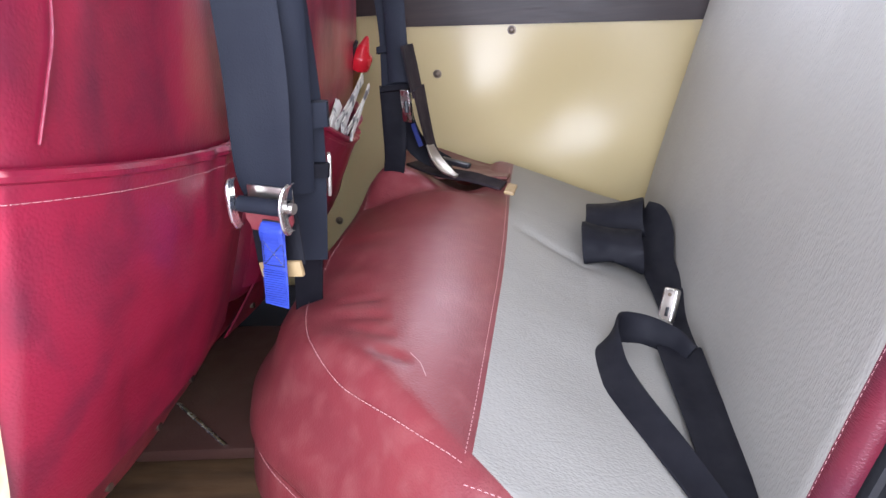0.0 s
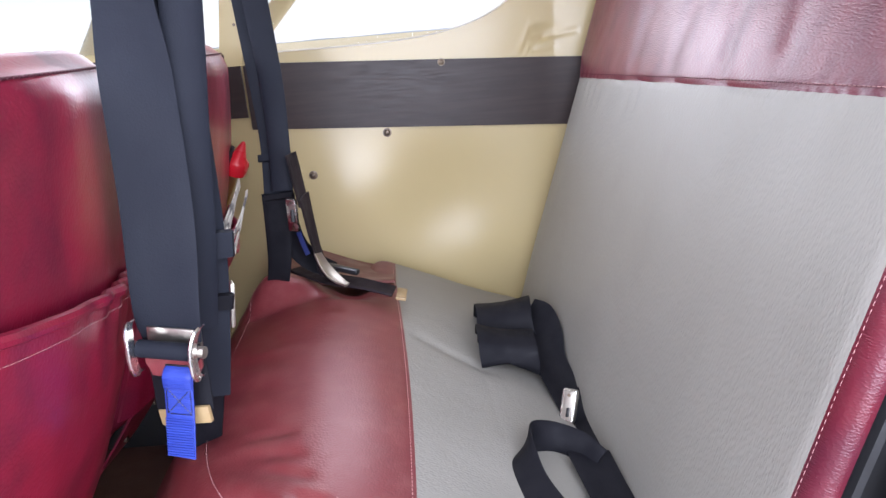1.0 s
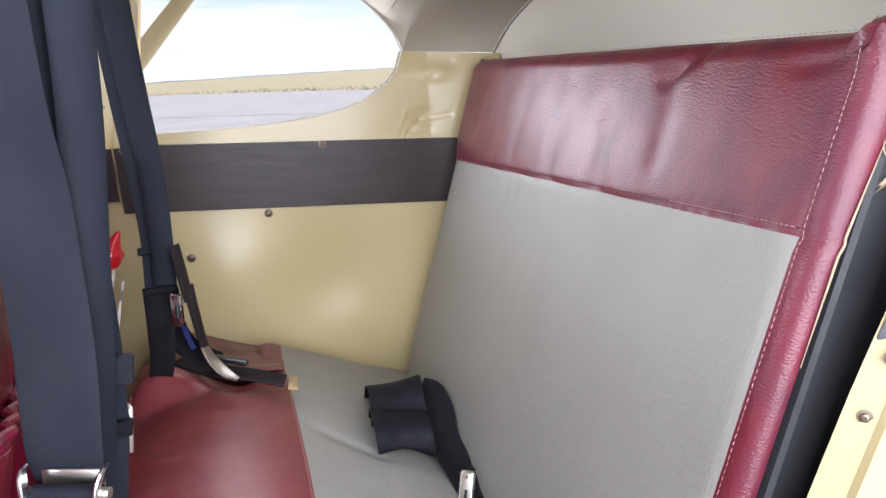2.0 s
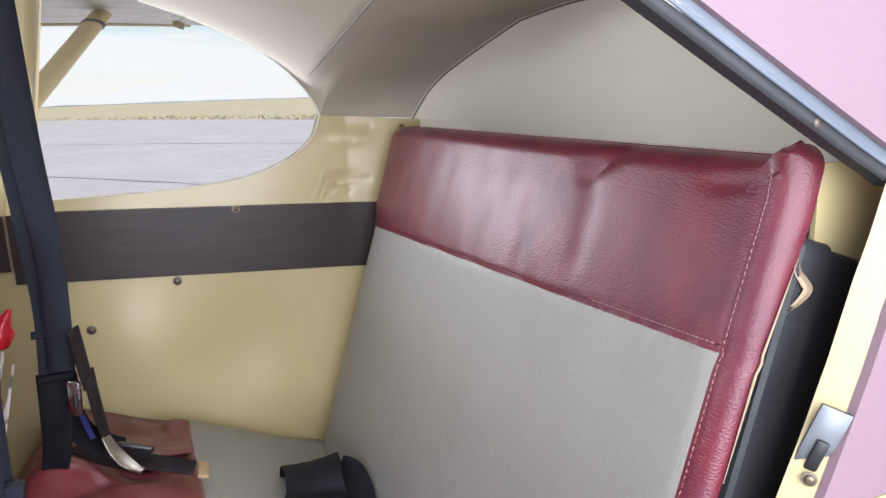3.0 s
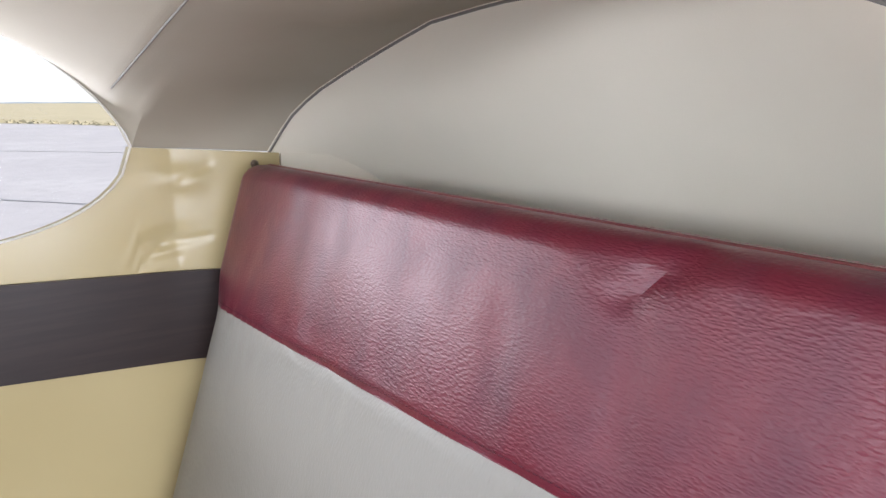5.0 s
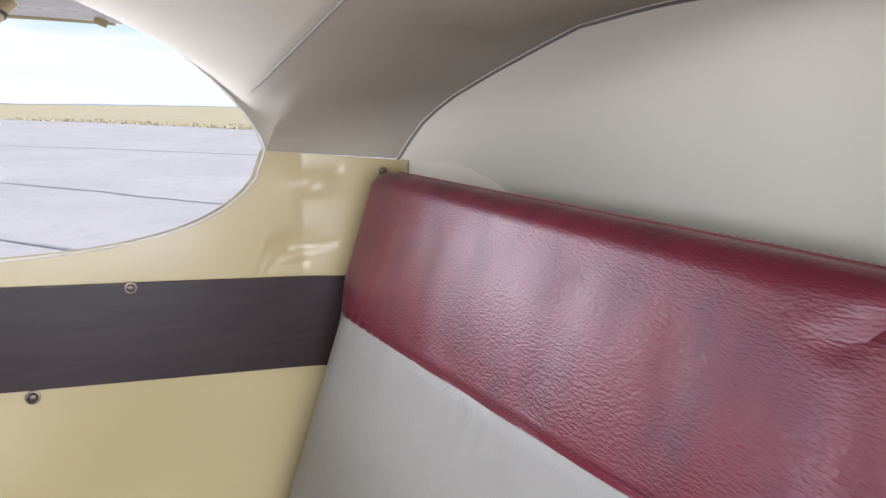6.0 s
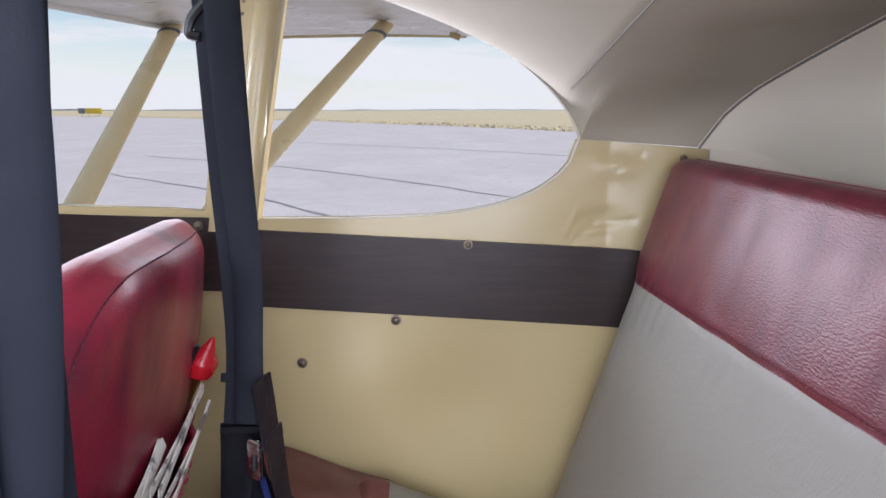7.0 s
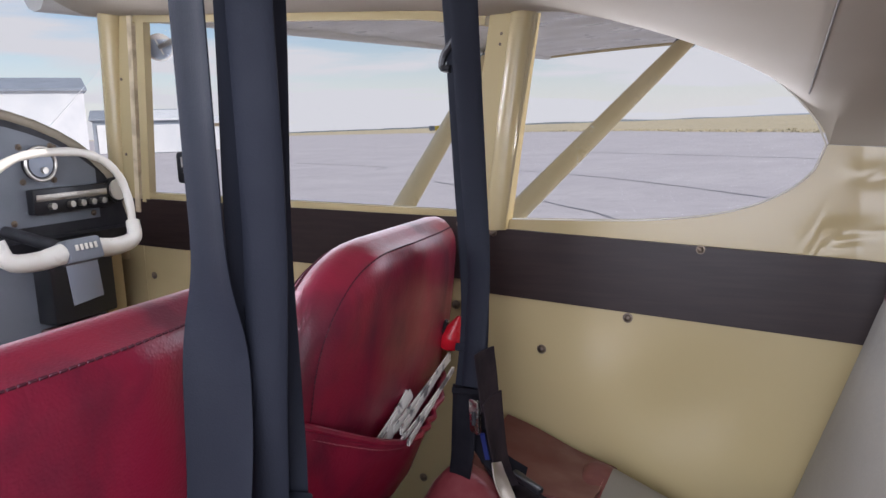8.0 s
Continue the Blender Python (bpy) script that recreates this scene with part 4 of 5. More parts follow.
front_face = lambda c: (c + bench.location - B0).dot(B_FW) > -0.025
in_grey = lambda c: (c - pl[0]).dot(nrm) > 0 and c.y + bench.location.y > 0.358 and front_face(c)
part("backrest_panel", keep(back, in_grey), gray_cloth, bench, "light grey grained vinyl backrest panel")
part("backrest_cover", keep(back, lambda c: not in_grey(c)), maroon, bench, "creased maroon vinyl top band and sides")
back.free()
nb = B_FW
part("stitching", stitches([back_at(y, seam_s(y) + 0.006, 0.085) + nb * 0.0006 for y in frange(0.357, 1.12, 800)], nb, 0.0036, 0.0014, 0.0008), dark_thread, bench)
part("stitching", stitches([back_at(0.353, s, 0.085) + nb * 0.0004 for s in frange(-0.01, 0.550, 620)], nb, 0.0028, 0.0010, 0.0004), thread, bench, "pale pink stitching")
part("stitching", stitches([back_at(y, seam_s(y) + 0.006, 0.085) + nb * 0.0010 for y in frange(0.361, 0.50, 300)], nb, 0.0030, 0.0012, 0.0006), thread, bench)
part("piping", tube([back_at(y, 0.5665, 0.058) for y in frange(0.35, 1.12, 60)], 0.0026, 8), worn_maroon, bench, "rubbed edge piping")
part("stitching", stitches([back_at(y, 0.5685, 0.064) + B_UP * 0.0005 for y in frange(0.36, 1.11, 800)], B_UP, 0.0036, 0.0012, 0.0006), thread, bench)
board_out = rounded(0.334, 1.140, -0.02, 0.515, (0.01, 0.01, 0.01, 0.01), 0.05)
part("backboard", pillow(board_out, [(0.003, 0.030), (0.0, 0.033), (0.0, 0.060), (0.003, 0.063)], lambda y, s, h: B0 + B_UP * s + B_FW * (h - 0.085) + Vector((0, y, 0)) - bench.location, 3), black_panel, bench, "black board behind the upholstery")
# loose lining cloth that shows at the open side of the cover
part("lining", ribbon([Vector(p) - bench.location for p in ((0.495, 0.336, 0.728), (0.493, 0.334, 0.718), (0.496, 0.331, 0.711), (0.499, 0.330, 0.705), (0.494, 0.331, 0.698), (0.485, 0.335, 0.689))], [(0.75, -0.6, 0.3)] * 6, lambda s: 0.002 + 0.004 * math.sin(math.pi * s), 0.002, 30, 0.003), lining_cloth, bench, "loose cream lining cloth")
part("lining", tube([back_at(0.3345, s, 0.048) for s in frange(0.34, 0.50, 40)], lambda s: 0.0003 + 0.0007 * math.sin(math.pi * s) ** 2, 8), lining_cloth, bench, "pale edge of the lining")
for a, c in (((0.062, 0.457), (0.072, 0.446)), ((0.072, 0.446), (0.079, 0.430))):
    part("scratch", tube([cushion_at(a[0], a[1], 0.366) + Vector((0, 0, 0.0012)), cushion_at(c[0], c[1], 0.366) + Vector((0, 0, 0.0012))], 0.00028, 5), thread, bench, "pale scratch in the vinyl")
# far end flap of the cushion cover, turned up against the wall; its weaker light is painted as browner red
part("side_flap", sheet(lambda a, v: Vector((-0.055 + 0.174 * a - 0.1, 0.960 + 0.203 * v - 0.72, 0.390 - 0.012 * a + (0.003 - 0.052 * a) * v + 0.002 * math.sin(a * 7) * v - 0.22)), frange(0, 1, 14), frange(0, 1, 8), (0, 0, -0.004)), dimmed_end_vinyl, bench, "end flap of the cover, its dimmer light painted brown-red")


# ---------------------------------------------------------------- front seats
def front_seat(y0, y1, r_in, r_out, hem, label):
    """A tall crimson backrest with a map pocket, seen from behind."""
    seat = thing("front_seat", label, "seat", "front seats", at=(-0.25, (y0 + y1) / 2, 0.0))
    L = seat.location.copy()

    def rear(z):
        return -0.088 - 0.55 * max(0.735 - z, 0) ** 2 - 0.02 * max(0.735 - z, 0)

    def at(y, z, h):
        e = 0
        if h > 0.02:
            u = (y - y0) / (y1 - y0)
            e = 0.014 * math.sin(math.pi * min(max(u, 0), 1)) - 0.003 * math.exp(-((z - 0.40) / 0.08) ** 2)
            e += 0.0030 * noise.noise(Vector((y * 13, z * 3, y0 * 9))) + 0.0012 * noise.noise(Vector((y * 26, z * 9, y0 * 5)))
        drop = 2.7 * max(0.02 - h, 0) ** 1.6 * min(max((z - 0.6) / 0.1, 0), 1)
        return Vector((rear(z) + h - 0.03 + e, y, z - drop)) - L

    out = rounded(y0, y1, 0.30, 0.738, (0.05, 0.05, r_out, r_in), 0.014)
    lay = [(0.012, -0.09), (0.0, -0.08), (-0.002, -0.05), (-0.001, -0.02), (0.001, -0.008), (0.005, 0.004), (0.011, 0.013), (0.018, 0.0195), (0.0235, 0.0212), (0.028, 0.0240), (0.040, 0.029)]
    part("backrest", pillow(out, lay, at, 12), crimson, seat, "crimson vinyl backrest with rubbed dark patches")
    seam = [p for p in inset(out, 0.0235) if p[1] > 0.53]
    seam = sorted(seam, key=lambda p: math.atan2(p[1] - 0.5, p[0] - (y0 + y1) / 2))
    part("stitching", stitches([at(p.x, p.y, 0.0218) + Vector((0.001, 0, 0)) for p in spline([(q[0], q[1], 0) for q in seam[::2]], 900)], (1, 0, 0.3), 0.005, 0.0006, 0.0020), dark_thread, seat, "dark sewn seam")
    edge = sorted([p for p in out if p[1] > 0.5], key=lambda p: math.atan2(p[1] - 0.5, p[0] - (y0 + y1) / 2))
    for h_ in (-0.030, -0.042):
        part("piping", tube([at(p[0], p[1], h_) + Vector((0, 0, 0.0012)) for p in edge], 0.0016, 6), dark_thread, seat, "dark corded edge")

    if y0 < 0.5:
        part("side_seam", tube([at(y, z, 0.0315) for y, z in ((p.x, p.y) for p in spline([(0.340, 0.712, 0), (0.331, 0.666, 0), (0.320, 0.640, 0), (0.306, 0.608, 0)], 40))], 0.0012, 8), crimson, seat, "raised sewn side seam")

    # pocket: a gathered pouch standing off the backrest
    def pouch(u, v):
        y = y0 + 0.012 + (y1 - y0 - 0.024) * u
        top = hem(u)
        z = 0.335 + (top - 0.335) * v
        off = (0.012 if y0 < 0.5 else 0.030) * math.sin(math.pi * u) ** 0.7 * (0.25 + 0.75 * v ** 0.8) + 0.004
        gather = 0.0034 * math.sin(u * 52 + 2.1 * math.sin(u * 9)) * v ** 7 * min(max((u - 0.35) / 0.35, 0.15), 1)
        crease = 0.003 * noise.noise(Vector((u * 3, v * 6, y0 * 11))) + 0.005 * noise.noise(Vector((u * 2.2, v * 2.4, y0 * 3)))
        edge_in = 0.016 * (1 - math.sin(math.pi * u) ** 0.25)
        return at(y, z, 0.030) + Vector((off + gather + crease * math.sin(math.pi * u) - edge_in, 0, 0))
    us = frange(0, 1, 46)
    part("pocket", sheet(pouch, us, frange(0, 1, 18), (-0.003, 0, 0)), crimson, seat, "gathered crimson map pocket")
    b = tube([pouch(u, 1) + Vector((-0.001, 0, 0.001)) for u in frange(0, 1, 60)], 0.0045, 8)
    part("pocket_hem", b, crimson, seat, "rolled hem")
    part("stitching", stitches([pouch(u, 0.945) + Vector((0.0006, 0, 0)) for u in frange(0.02, 0.98, 900)], (1, 0, 0), 0.005, 0.0010, 0.0005), thread, seat, "pink hem stitching")
    # lower hem with lacing eyelets, seat pan and legs
    part("lower_hem", sheet(lambda u, v: at(y0 + 0.02 + (y1 - y0 - 0.04) * u, 0.335 - 0.075 * v, 0.028) + Vector((-0.02 * v, 0, 0)), frange(0, 1, 20), frange(0, 1, 5), (-0.003, 0, 0)), crimson, seat, "lower edge of the cover")
    for u in (0.12, 0.37, 0.62, 0.87):
        p = at(y0 + 0.02 + (y1 - y0 - 0.04) * u, 0.285, 0.028) + Vector((-0.012, 0, 0))
        part("eyelet", tube([p + Vector((-0.004, 0, 0)), p + Vector((0.0015, 0, 0))], 0.0042, 12), dull_steel, seat, "dull metal eyelet")
    part("seat_pan", box(Vector((-0.50, (y0 + y1) / 2, 0.27)) - L, (0.44, y1 - y0 - 0.02, 0.11), 0.03, seg=4), crimson, seat)
    for sx in (-0.50, -0.70):
        for sy in (y0 + 0.08, y1 - 0.08):
            part("leg", tube([Vector((sx, sy, 0.0)) - L, Vector((sx, sy, 0.22)) - L], 0.011, 10), rubber, seat, "black steel tube leg")
    return seat


front_seat(0.255, 0.640, 0.09, 0.065, lambda u: 0.600 - 0.10 * u + 0.04 * u * u, "crimson vinyl front seat with a gathered back pocket")
front_seat(0.690, 1.088, 0.15, 0.055, lambda u: 0.555 - 0.10 * math.sin(math.pi * min(u * 1.15, 1) * 0.62) + 0.05 * max(u - 0.75, 0) * 4 * 0.5, "crimson vinyl front seat with papers in its back pocket")

# papers and a red-capped tube in the far pocket
papers = [((-0.092, 0.935, 0.512), 76, 8, (0.013, 0.17)), ((-0.080, 0.925, 0.500), 76, 14, (0.010, 0.16)), ((-0.104, 0.865, 0.496), 68, -6, (0.014, 0.10))]
for at_, lean_, roll_, size in papers:
    m_ = pose(*at_, -lean_, 0, 0) @ pose(0, 0, 0, 0, 0, roll_)
    b = bmesh.new()
    for k in range(3):
        f = lambda u, v, k=k: m_ @ Vector((0.0030 * (k - 1) + 0.004 * math.sin(v * 2.4 + k * 1.3), size[0] * (u - 0.5) * (1 - 0.05 * k) + 0.003 * k, size[1] * (v - 0.5) + 0.004 * ((k * 7) % 3)))
        sheet(f, frange(0, 1, 5), frange(0, 1, 9), (0.0018, 0, 0), bm=b)
    solid("folded_paper", b, paper, "folded printed paper chart sticking out of a seat pocket", "paper", "papers in the pocket")
tool = thing("sampler_tube", "clear brass-coloured tube with a pointed red plastic cap", "fuel sampler")
m_ = pose(-0.102, 1.040, 0.544, 10, 28, 0)
part("barrel", tube([m_ @ Vector((0, 0, z)) for z in (-0.075, 0.01)], 0.0075, 14), brass_tube, tool)
cap = loft([[m_ @ Vector((r * math.cos(w), r * math.sin(w), z)) for w in (2 * math.pi * k / 16 for k in range(16))] for r, z in ((0.0165, 0.0), (0.018, 0.003), (0.018, 0.018), (0.0165, 0.022), (0.0115, 0.026), (0.003, 0.050), (0.001, 0.052))])
part("cap", cap, red_plastic, tool, "pointed red cap")
part("clip", tube([m_ @ Vector((-0.010, -0.017, z)) for z in (0.012, 0.045)], 0.003, 8), dark_plastic, tool, "small black clip")


# ---------------------------------------------------------------- harnesses
near = thing("shoulder_harness", "navy shoulder harness with steel buckle and blue pull tab", "seat belt", "shoulder harnesses")
wa = Vector((0.93, -0.36, 0))
part("strap", ribbon([(-0.031, 0.497, 1.10), (-0.036, 0.503, 0.95), (-0.040, 0.507, 0.83), (-0.041, 0.508, 0.76), (-0.042, 0.507, 0.69), (-0.044, 0.502, 0.61), (-0.048, 0.491, 0.54), (-0.048, 0.489, 0.512)], [wa, wa, wa, Vector((0.94, -0.30, 0)), Vector((0.95, 0.28, 0)), Vector((0.95, 0.22, 0)), Vector((0.97, -0.1, 0)), wa], lambda s: 0.046 + 0.006 * s, 0.0022, 80, 0.003), webbing, near, "navy webbing strap")
wb, wc = Vector((0.5, 0.86, 0)), Vector((0.92, 0.35, 0))
part("strap", ribbon([(0.010, 0.516, 1.10), (-0.004, 0.526, 0.92), (-0.016, 0.532, 0.78), (-0.022, 0.540, 0.66), (-0.032, 0.548, 0.56), (-0.045, 0.553, 0.48), (-0.054, 0.556, 0.427)], [wb, wb, wb, wb, Vector((0.75, 0.6, 0)), wc, wc], lambda s: 0.049 - 0.004 * s, 0.0022, 70, 0.002), webbing, near, "navy webbing strap")
part("strap_layer", ribbon([(0.014, 0.502, 1.10), (0.006, 0.512, 0.92), (-0.003, 0.521, 0.78), (-0.018, 0.528, 0.66), (-0.030, 0.536, 0.57), (-0.042, 0.542, 0.50)], [wc, wc, wc, wc, wc, wc], 0.030, 0.002, 50, -0.003), webbing, near, "second layer of webbing")
part("keeper", ribbon([(-0.027, 0.546, 0.580), (-0.029, 0.547, 0.566), (-0.030, 0.548, 0.557)], [wc] * 3, 0.050, 0.008, 8), webbing, near)
part("keeper", ribbon([(-0.036, 0.550, 0.525), (-0.039, 0.551, 0.512)], [wc] * 2, 0.050, 0.007, 6), black_web, near)
part("adjuster", box((-0.020, 0.572, 0.507), (0.004, 0.014, 0.040), 0.0015, pose(0, 0, 0, 0, 8, 20)), steel, near, "steel adjuster")
part("lower_strap", ribbon([(-0.049, 0.494, 0.515), (-0.049, 0.494, 0.48), (-0.050, 0.494, 0.452)], [(0.98, -0.15, 0.05)] * 3, 0.046, 0.003, 14), black_web, near, "black strap end")
part("strap_tip", box((-0.050, 0.492, 0.447), (0.044, 0.005, 0.0145), 0.0015, pose(0, 0, 0, 0, -5, -15)), tan_leather, near, "tan stitched strap tip")
part("lower_strap", ribbon([(-0.050, 0.560, 0.435), (-0.062, 0.575, 0.39), (-0.09, 0.61, 0.30), (-0.14, 0.65, 0.20)], [wc] * 4, 0.028, 0.003, 30), black_web, near, "black strap running down behind the seat")
# buckle: two folded steel cheeks, a bar wrapped in webbing, a painted plate and a blue tab
buckle = part("buckle", box((0, 0.004, 0.004), (0.050, 0.003, 0.016), 0.0012), steel, near, "worn steel buckle")
buckle.matrix_local = pose(-0.0465, 0.485, 0.512, 0, 5, -14) @ Matrix.Diagonal((0.88, 0.88, 0.92, 1))
for sx in (-1, 1):
    rings = []
    for k in range(13):
        w = math.pi * k / 12
        z = 0.022 * math.cos(w) - 0.002
        y = -0.011 - 0.011 * math.sin(w) ** 0.7
        out_ = sx * (0.0278 + 0.0035 * max(math.cos(w), 0) ** 2)
        rings.append([Vector((out_ + a_, c_, z)) for a_, c_ in ((-0.001, y), (0.001, y), (0.001, y + 0.009), (-0.001, y + 0.009))])
    part("cheek", loft(rings), chrome, buckle, "bright bent steel cheek")
    part("rolled_edge", tube([(sx * (0.0278 + 0.0035 * max(math.cos(math.pi * k / 12), 0) ** 2), -0.0115 - 0.011 * math.sin(math.pi * k / 12) ** 0.7, 0.022 * math.cos(math.pi * k / 12) - 0.002) for k in range(13)], 0.0019, 8), chrome, buckle)
    part("pivot", tube([(sx * 0.0275, -0.008, -0.002), (sx * 0.0335, -0.008, -0.002)], 0.005, 12), steel, buckle)
part("grip_bar", tube([(-0.0265, -0.008, -0.003), (0.0265, -0.008, -0.003)], 0.0076, 16), webbing, buckle, "webbing wrapped round the bar")
part("tab_plate", loft([[Vector((x * k + 0.001, y, z)) for x, y in ((-0.026, -0.004), (0.026, -0.004), (0.026, -0.001), (-0.026, -0.001))] for z, k in ((-0.010, 1.0), (-0.018, 1.0), (-0.024, 0.86), (-0.029, 0.80))]), worn_maroon, buckle, "painted maroon plate")
part("slot", box((0.007, -0.0045, -0.0195), (0.027, 0.002, 0.005), 0.0008), dark_plastic, buckle, "black slot")
part("pull_tab", ribbon([Vector((0.007, -0.002, -0.018)), Vector((0.007, -0.0075, -0.0215)), Vector((0.006, -0.0085, -0.035)), Vector((0.004, -0.008, -0.065)), Vector((0.001, -0.008, -0.103))], [(1, 0, 0)] * 5, 0.0265, 0.0022, 34), blue_tape, buckle, "bright blue ribbed pull tab")
part("tab_fold", ribbon([Vector((0.007, -0.008, -0.020)), Vector((0.0065, -0.0115, -0.026)), Vector((0.006, -0.0105, -0.036))], [(1, 0, 0)] * 3, 0.0262, 0.0022, 14), blue_tape, buckle)
b = bmesh.new()
for k in range(15):
    z = -0.066 - 0.0025 * k
    box((0.0035 - 0.00016 * k, -0.0096, z), (0.0255, 0.0011, 0.0013), bm=b)
part("ribs", b, blue_tape, buckle, "raised cross ribs")
b = bmesh.new()
for p, q in (((-0.005, -0.036), (0.017, -0.036)), ((0.017, -0.036), (0.0165, -0.060)), ((0.0165, -0.060), (-0.006, -0.060)), ((-0.006, -0.060), (-0.005, -0.036)), ((-0.005, -0.036), (0.0165, -0.060)), ((0.017, -0.036), (-0.006, -0.060))):
    stitches([Vector((p[0] + (q[0] - p[0]) * k / 60, -0.0102, p[1] + (q[1] - p[1]) * k / 60)) for k in range(61)], (0, -1, 0), 0.0020, 0.0006, 0.0010, bm=b)
part("stitching", b, dark_plastic, buckle, "dark box stitching")

far_h = thing("shoulder_harness", "navy shoulder harness with chrome adjuster beside the door post", "seat belt", "shoulder harnesses")
sx_ = Vector((1, -0.15, 0))
part("strap", ribbon([(-0.044, 0.955, 1.10), (-0.040, 0.962, 0.95), (-0.034, 0.965, 0.80), (-0.026, 0.958, 0.68), (-0.020, 0.94, 0.60), (-0.022, 0.918, 0.52)], [Vector((1, -0.35, 0)), Vector((1, -0.3, 0)), sx_, sx_, sx_, sx_], 0.040, 0.0022, 50, 0.003), webbing, far_h, "navy webbing strap")
part("strap_layer", ribbon([(-0.028, 0.945, 1.10), (-0.026, 0.952, 0.95), (-0.022, 0.955, 0.80), (-0.014, 0.945, 0.68), (-0.013, 0.928, 0.60), (-0.015, 0.913, 0.535)], [Vector((1, 0.2, 0)), Vector((1, 0.2, 0)), Vector((1, 0.1, 0)), sx_, sx_, sx_], lambda s: 0.036 - 0.008 * s, 0.002, 54, -0.003), webbing, far_h, "second layer of webbing")
part("hook", tube([(-0.045, 0.962, 0.955), (-0.060, 0.966, 0.94), (-0.064, 0.967, 0.925), (-0.052, 0.965, 0.922)], 0.005, 8, 12), dark_plastic, far_h, "black hook")
part("keeper", ribbon([(-0.022, 0.934, 0.582), (-0.022, 0.930, 0.574)], [sx_] * 2, 0.045, 0.006, 6), webbing, far_h)
part("keeper", ribbon([(-0.022, 0.916, 0.530), (-0.022, 0.913, 0.524)], [sx_] * 2, 0.043, 0.005, 6), black_web, far_h)
yy = (0.12, 0.99, 0.03)
part("strap_end", ribbon([(0.003, 0.912, 0.583), (0.007, 0.910, 0.55), (0.011, 0.908, 0.515)], [yy, yy, (0.1, 0.99, -0.08)], 0.050, 0.003, 16, 0.003), brown_web, far_h, "stiff brown-black strap end")
part("strap_end", ribbon([(0.013, 0.909, 0.526), (0.017, 0.910, 0.48), (0.023, 0.912, 0.435), (0.033, 0.902, 0.416)], [yy, yy, yy, (0.5, 0.85, 0)], lambda s: 0.050 - 0.018 * s, 0.003, 22, 0.003), brown_web, far_h, "stiff brown-black strap end")
part("hook_end", ribbon([(0.022, 0.894, 0.450), (0.029, 0.886, 0.436), (0.039, 0.876, 0.424), (0.049, 0.867, 0.417), (0.058, 0.859, 0.414)], [(0.4, 0.9, 0.1), (0.45, 0.88, 0), (0.5, 0.85, 0), (0.55, 0.83, 0), (0.6, 0.8, 0)], lambda s: 0.014 + 0.008 * math.sin(math.pi * min(s * 1.1, 1)) - 0.004 * s, 0.003, 24, 0.002), steel, far_h, "shiny curved steel belt end")
part("lever", box((0.050, 0.925, 0.414), (0.050, 0.012, 0.008), 0.003, pose(0, 0, 0, 0, 8, -28)), dark_plastic, far_h, "black release lever")
adj = part("adjuster", box((-0.003, 0.891, 0.506), (0.015, 0.007, 0.046), 0.003, pose(0, 0, 0, 8, 6, -20)), chrome, far_h, "chrome adjuster")
part("roller", tube([(-0.003, 0.886, 0.498), (-0.002, 0.886, 0.514)], 0.003, 8), dark_plastic, adj)
part("pull_tab", ribbon([(-0.001, 0.908, 0.478), (0.003, 0.906, 0.462), (0.008, 0.902, 0.447)], [(0.9, -0.3, 0)] * 3, 0.007, 0.002, 10), dark_blue, far_h, "dark blue tab")
part("lower_strap", ribbon([(-0.021, 0.917, 0.53), (-0.018, 0.920, 0.485), (-0.007, 0.930, 0.448), (0.014, 0.944, 0.420), (0.040, 0.955, 0.406)], [sx_, sx_, (0.8, -0.1, 0.3), (0.5, 0.5, 0.6), (0.3, 0.9, 0.2)], lambda s: 0.042 - 0.018 * s, 0.003, 34, 0.002), black_web, far_h, "black strap running to the cushion")
part("lower_strap", ribbon([(-0.026, 0.921, 0.53), (-0.030, 0.918, 0.47), (-0.037, 0.922, 0.42), (-0.058, 0.942, 0.36), (-0.10, 0.955, 0.29)], [sx_] * 5, lambda s: 0.038 - 0.014 * s, 0.003, 26), black_web, far_h, "black strap running down behind the seat")

cross = thing("cushion_strap", "dark brown strap lying across the cushion with a tan tip", "strap")
part("strap", ribbon([(-0.02, 0.995, 0.400), (0.03, 0.935, 0.3985), (0.075, 0.905, 0.3965), (0.118, 0.895, 0.384)], [(0.3, 0.95, 0), (0.3, 0.95, 0), (0.2, 0.97, 0), (0.1, 1, 0)], 0.036, 0.004, 24), brown_web, cross)
part("strap_tip", box((0.128, 0.893, 0.3795), (0.014, 0.037, 0.005), 0.0015, pose(0, 0, 0, 0, 14, -6)), tan_leather, cross, "tan stitched tip")

# lap belts lying on the bench
lap = thing("lap_belt", "bunched black lap belt with steel buckle in the bench crease", "seat belt", "lap belts")
ax = (0.95, -0.22, 0.14)
part("folded_webbing", ribbon([(0.275, 0.965, 0.300), (0.272, 0.935, 0.336), (0.269, 0.905, 0.346), (0.266, 0.880, 0.342), (0.264, 0.866, 0.328), (0.265, 0.862, 0.312), (0.270, 0.885, 0.302)], [ax, ax, ax, (0.95, -0.25, 0.10), (0.95, -0.25, 0.04), ax, ax], lambda s: 0.086 - 0.010 * math.sin(math.pi * s), 0.003, 60, 0.003), black_web, lap)
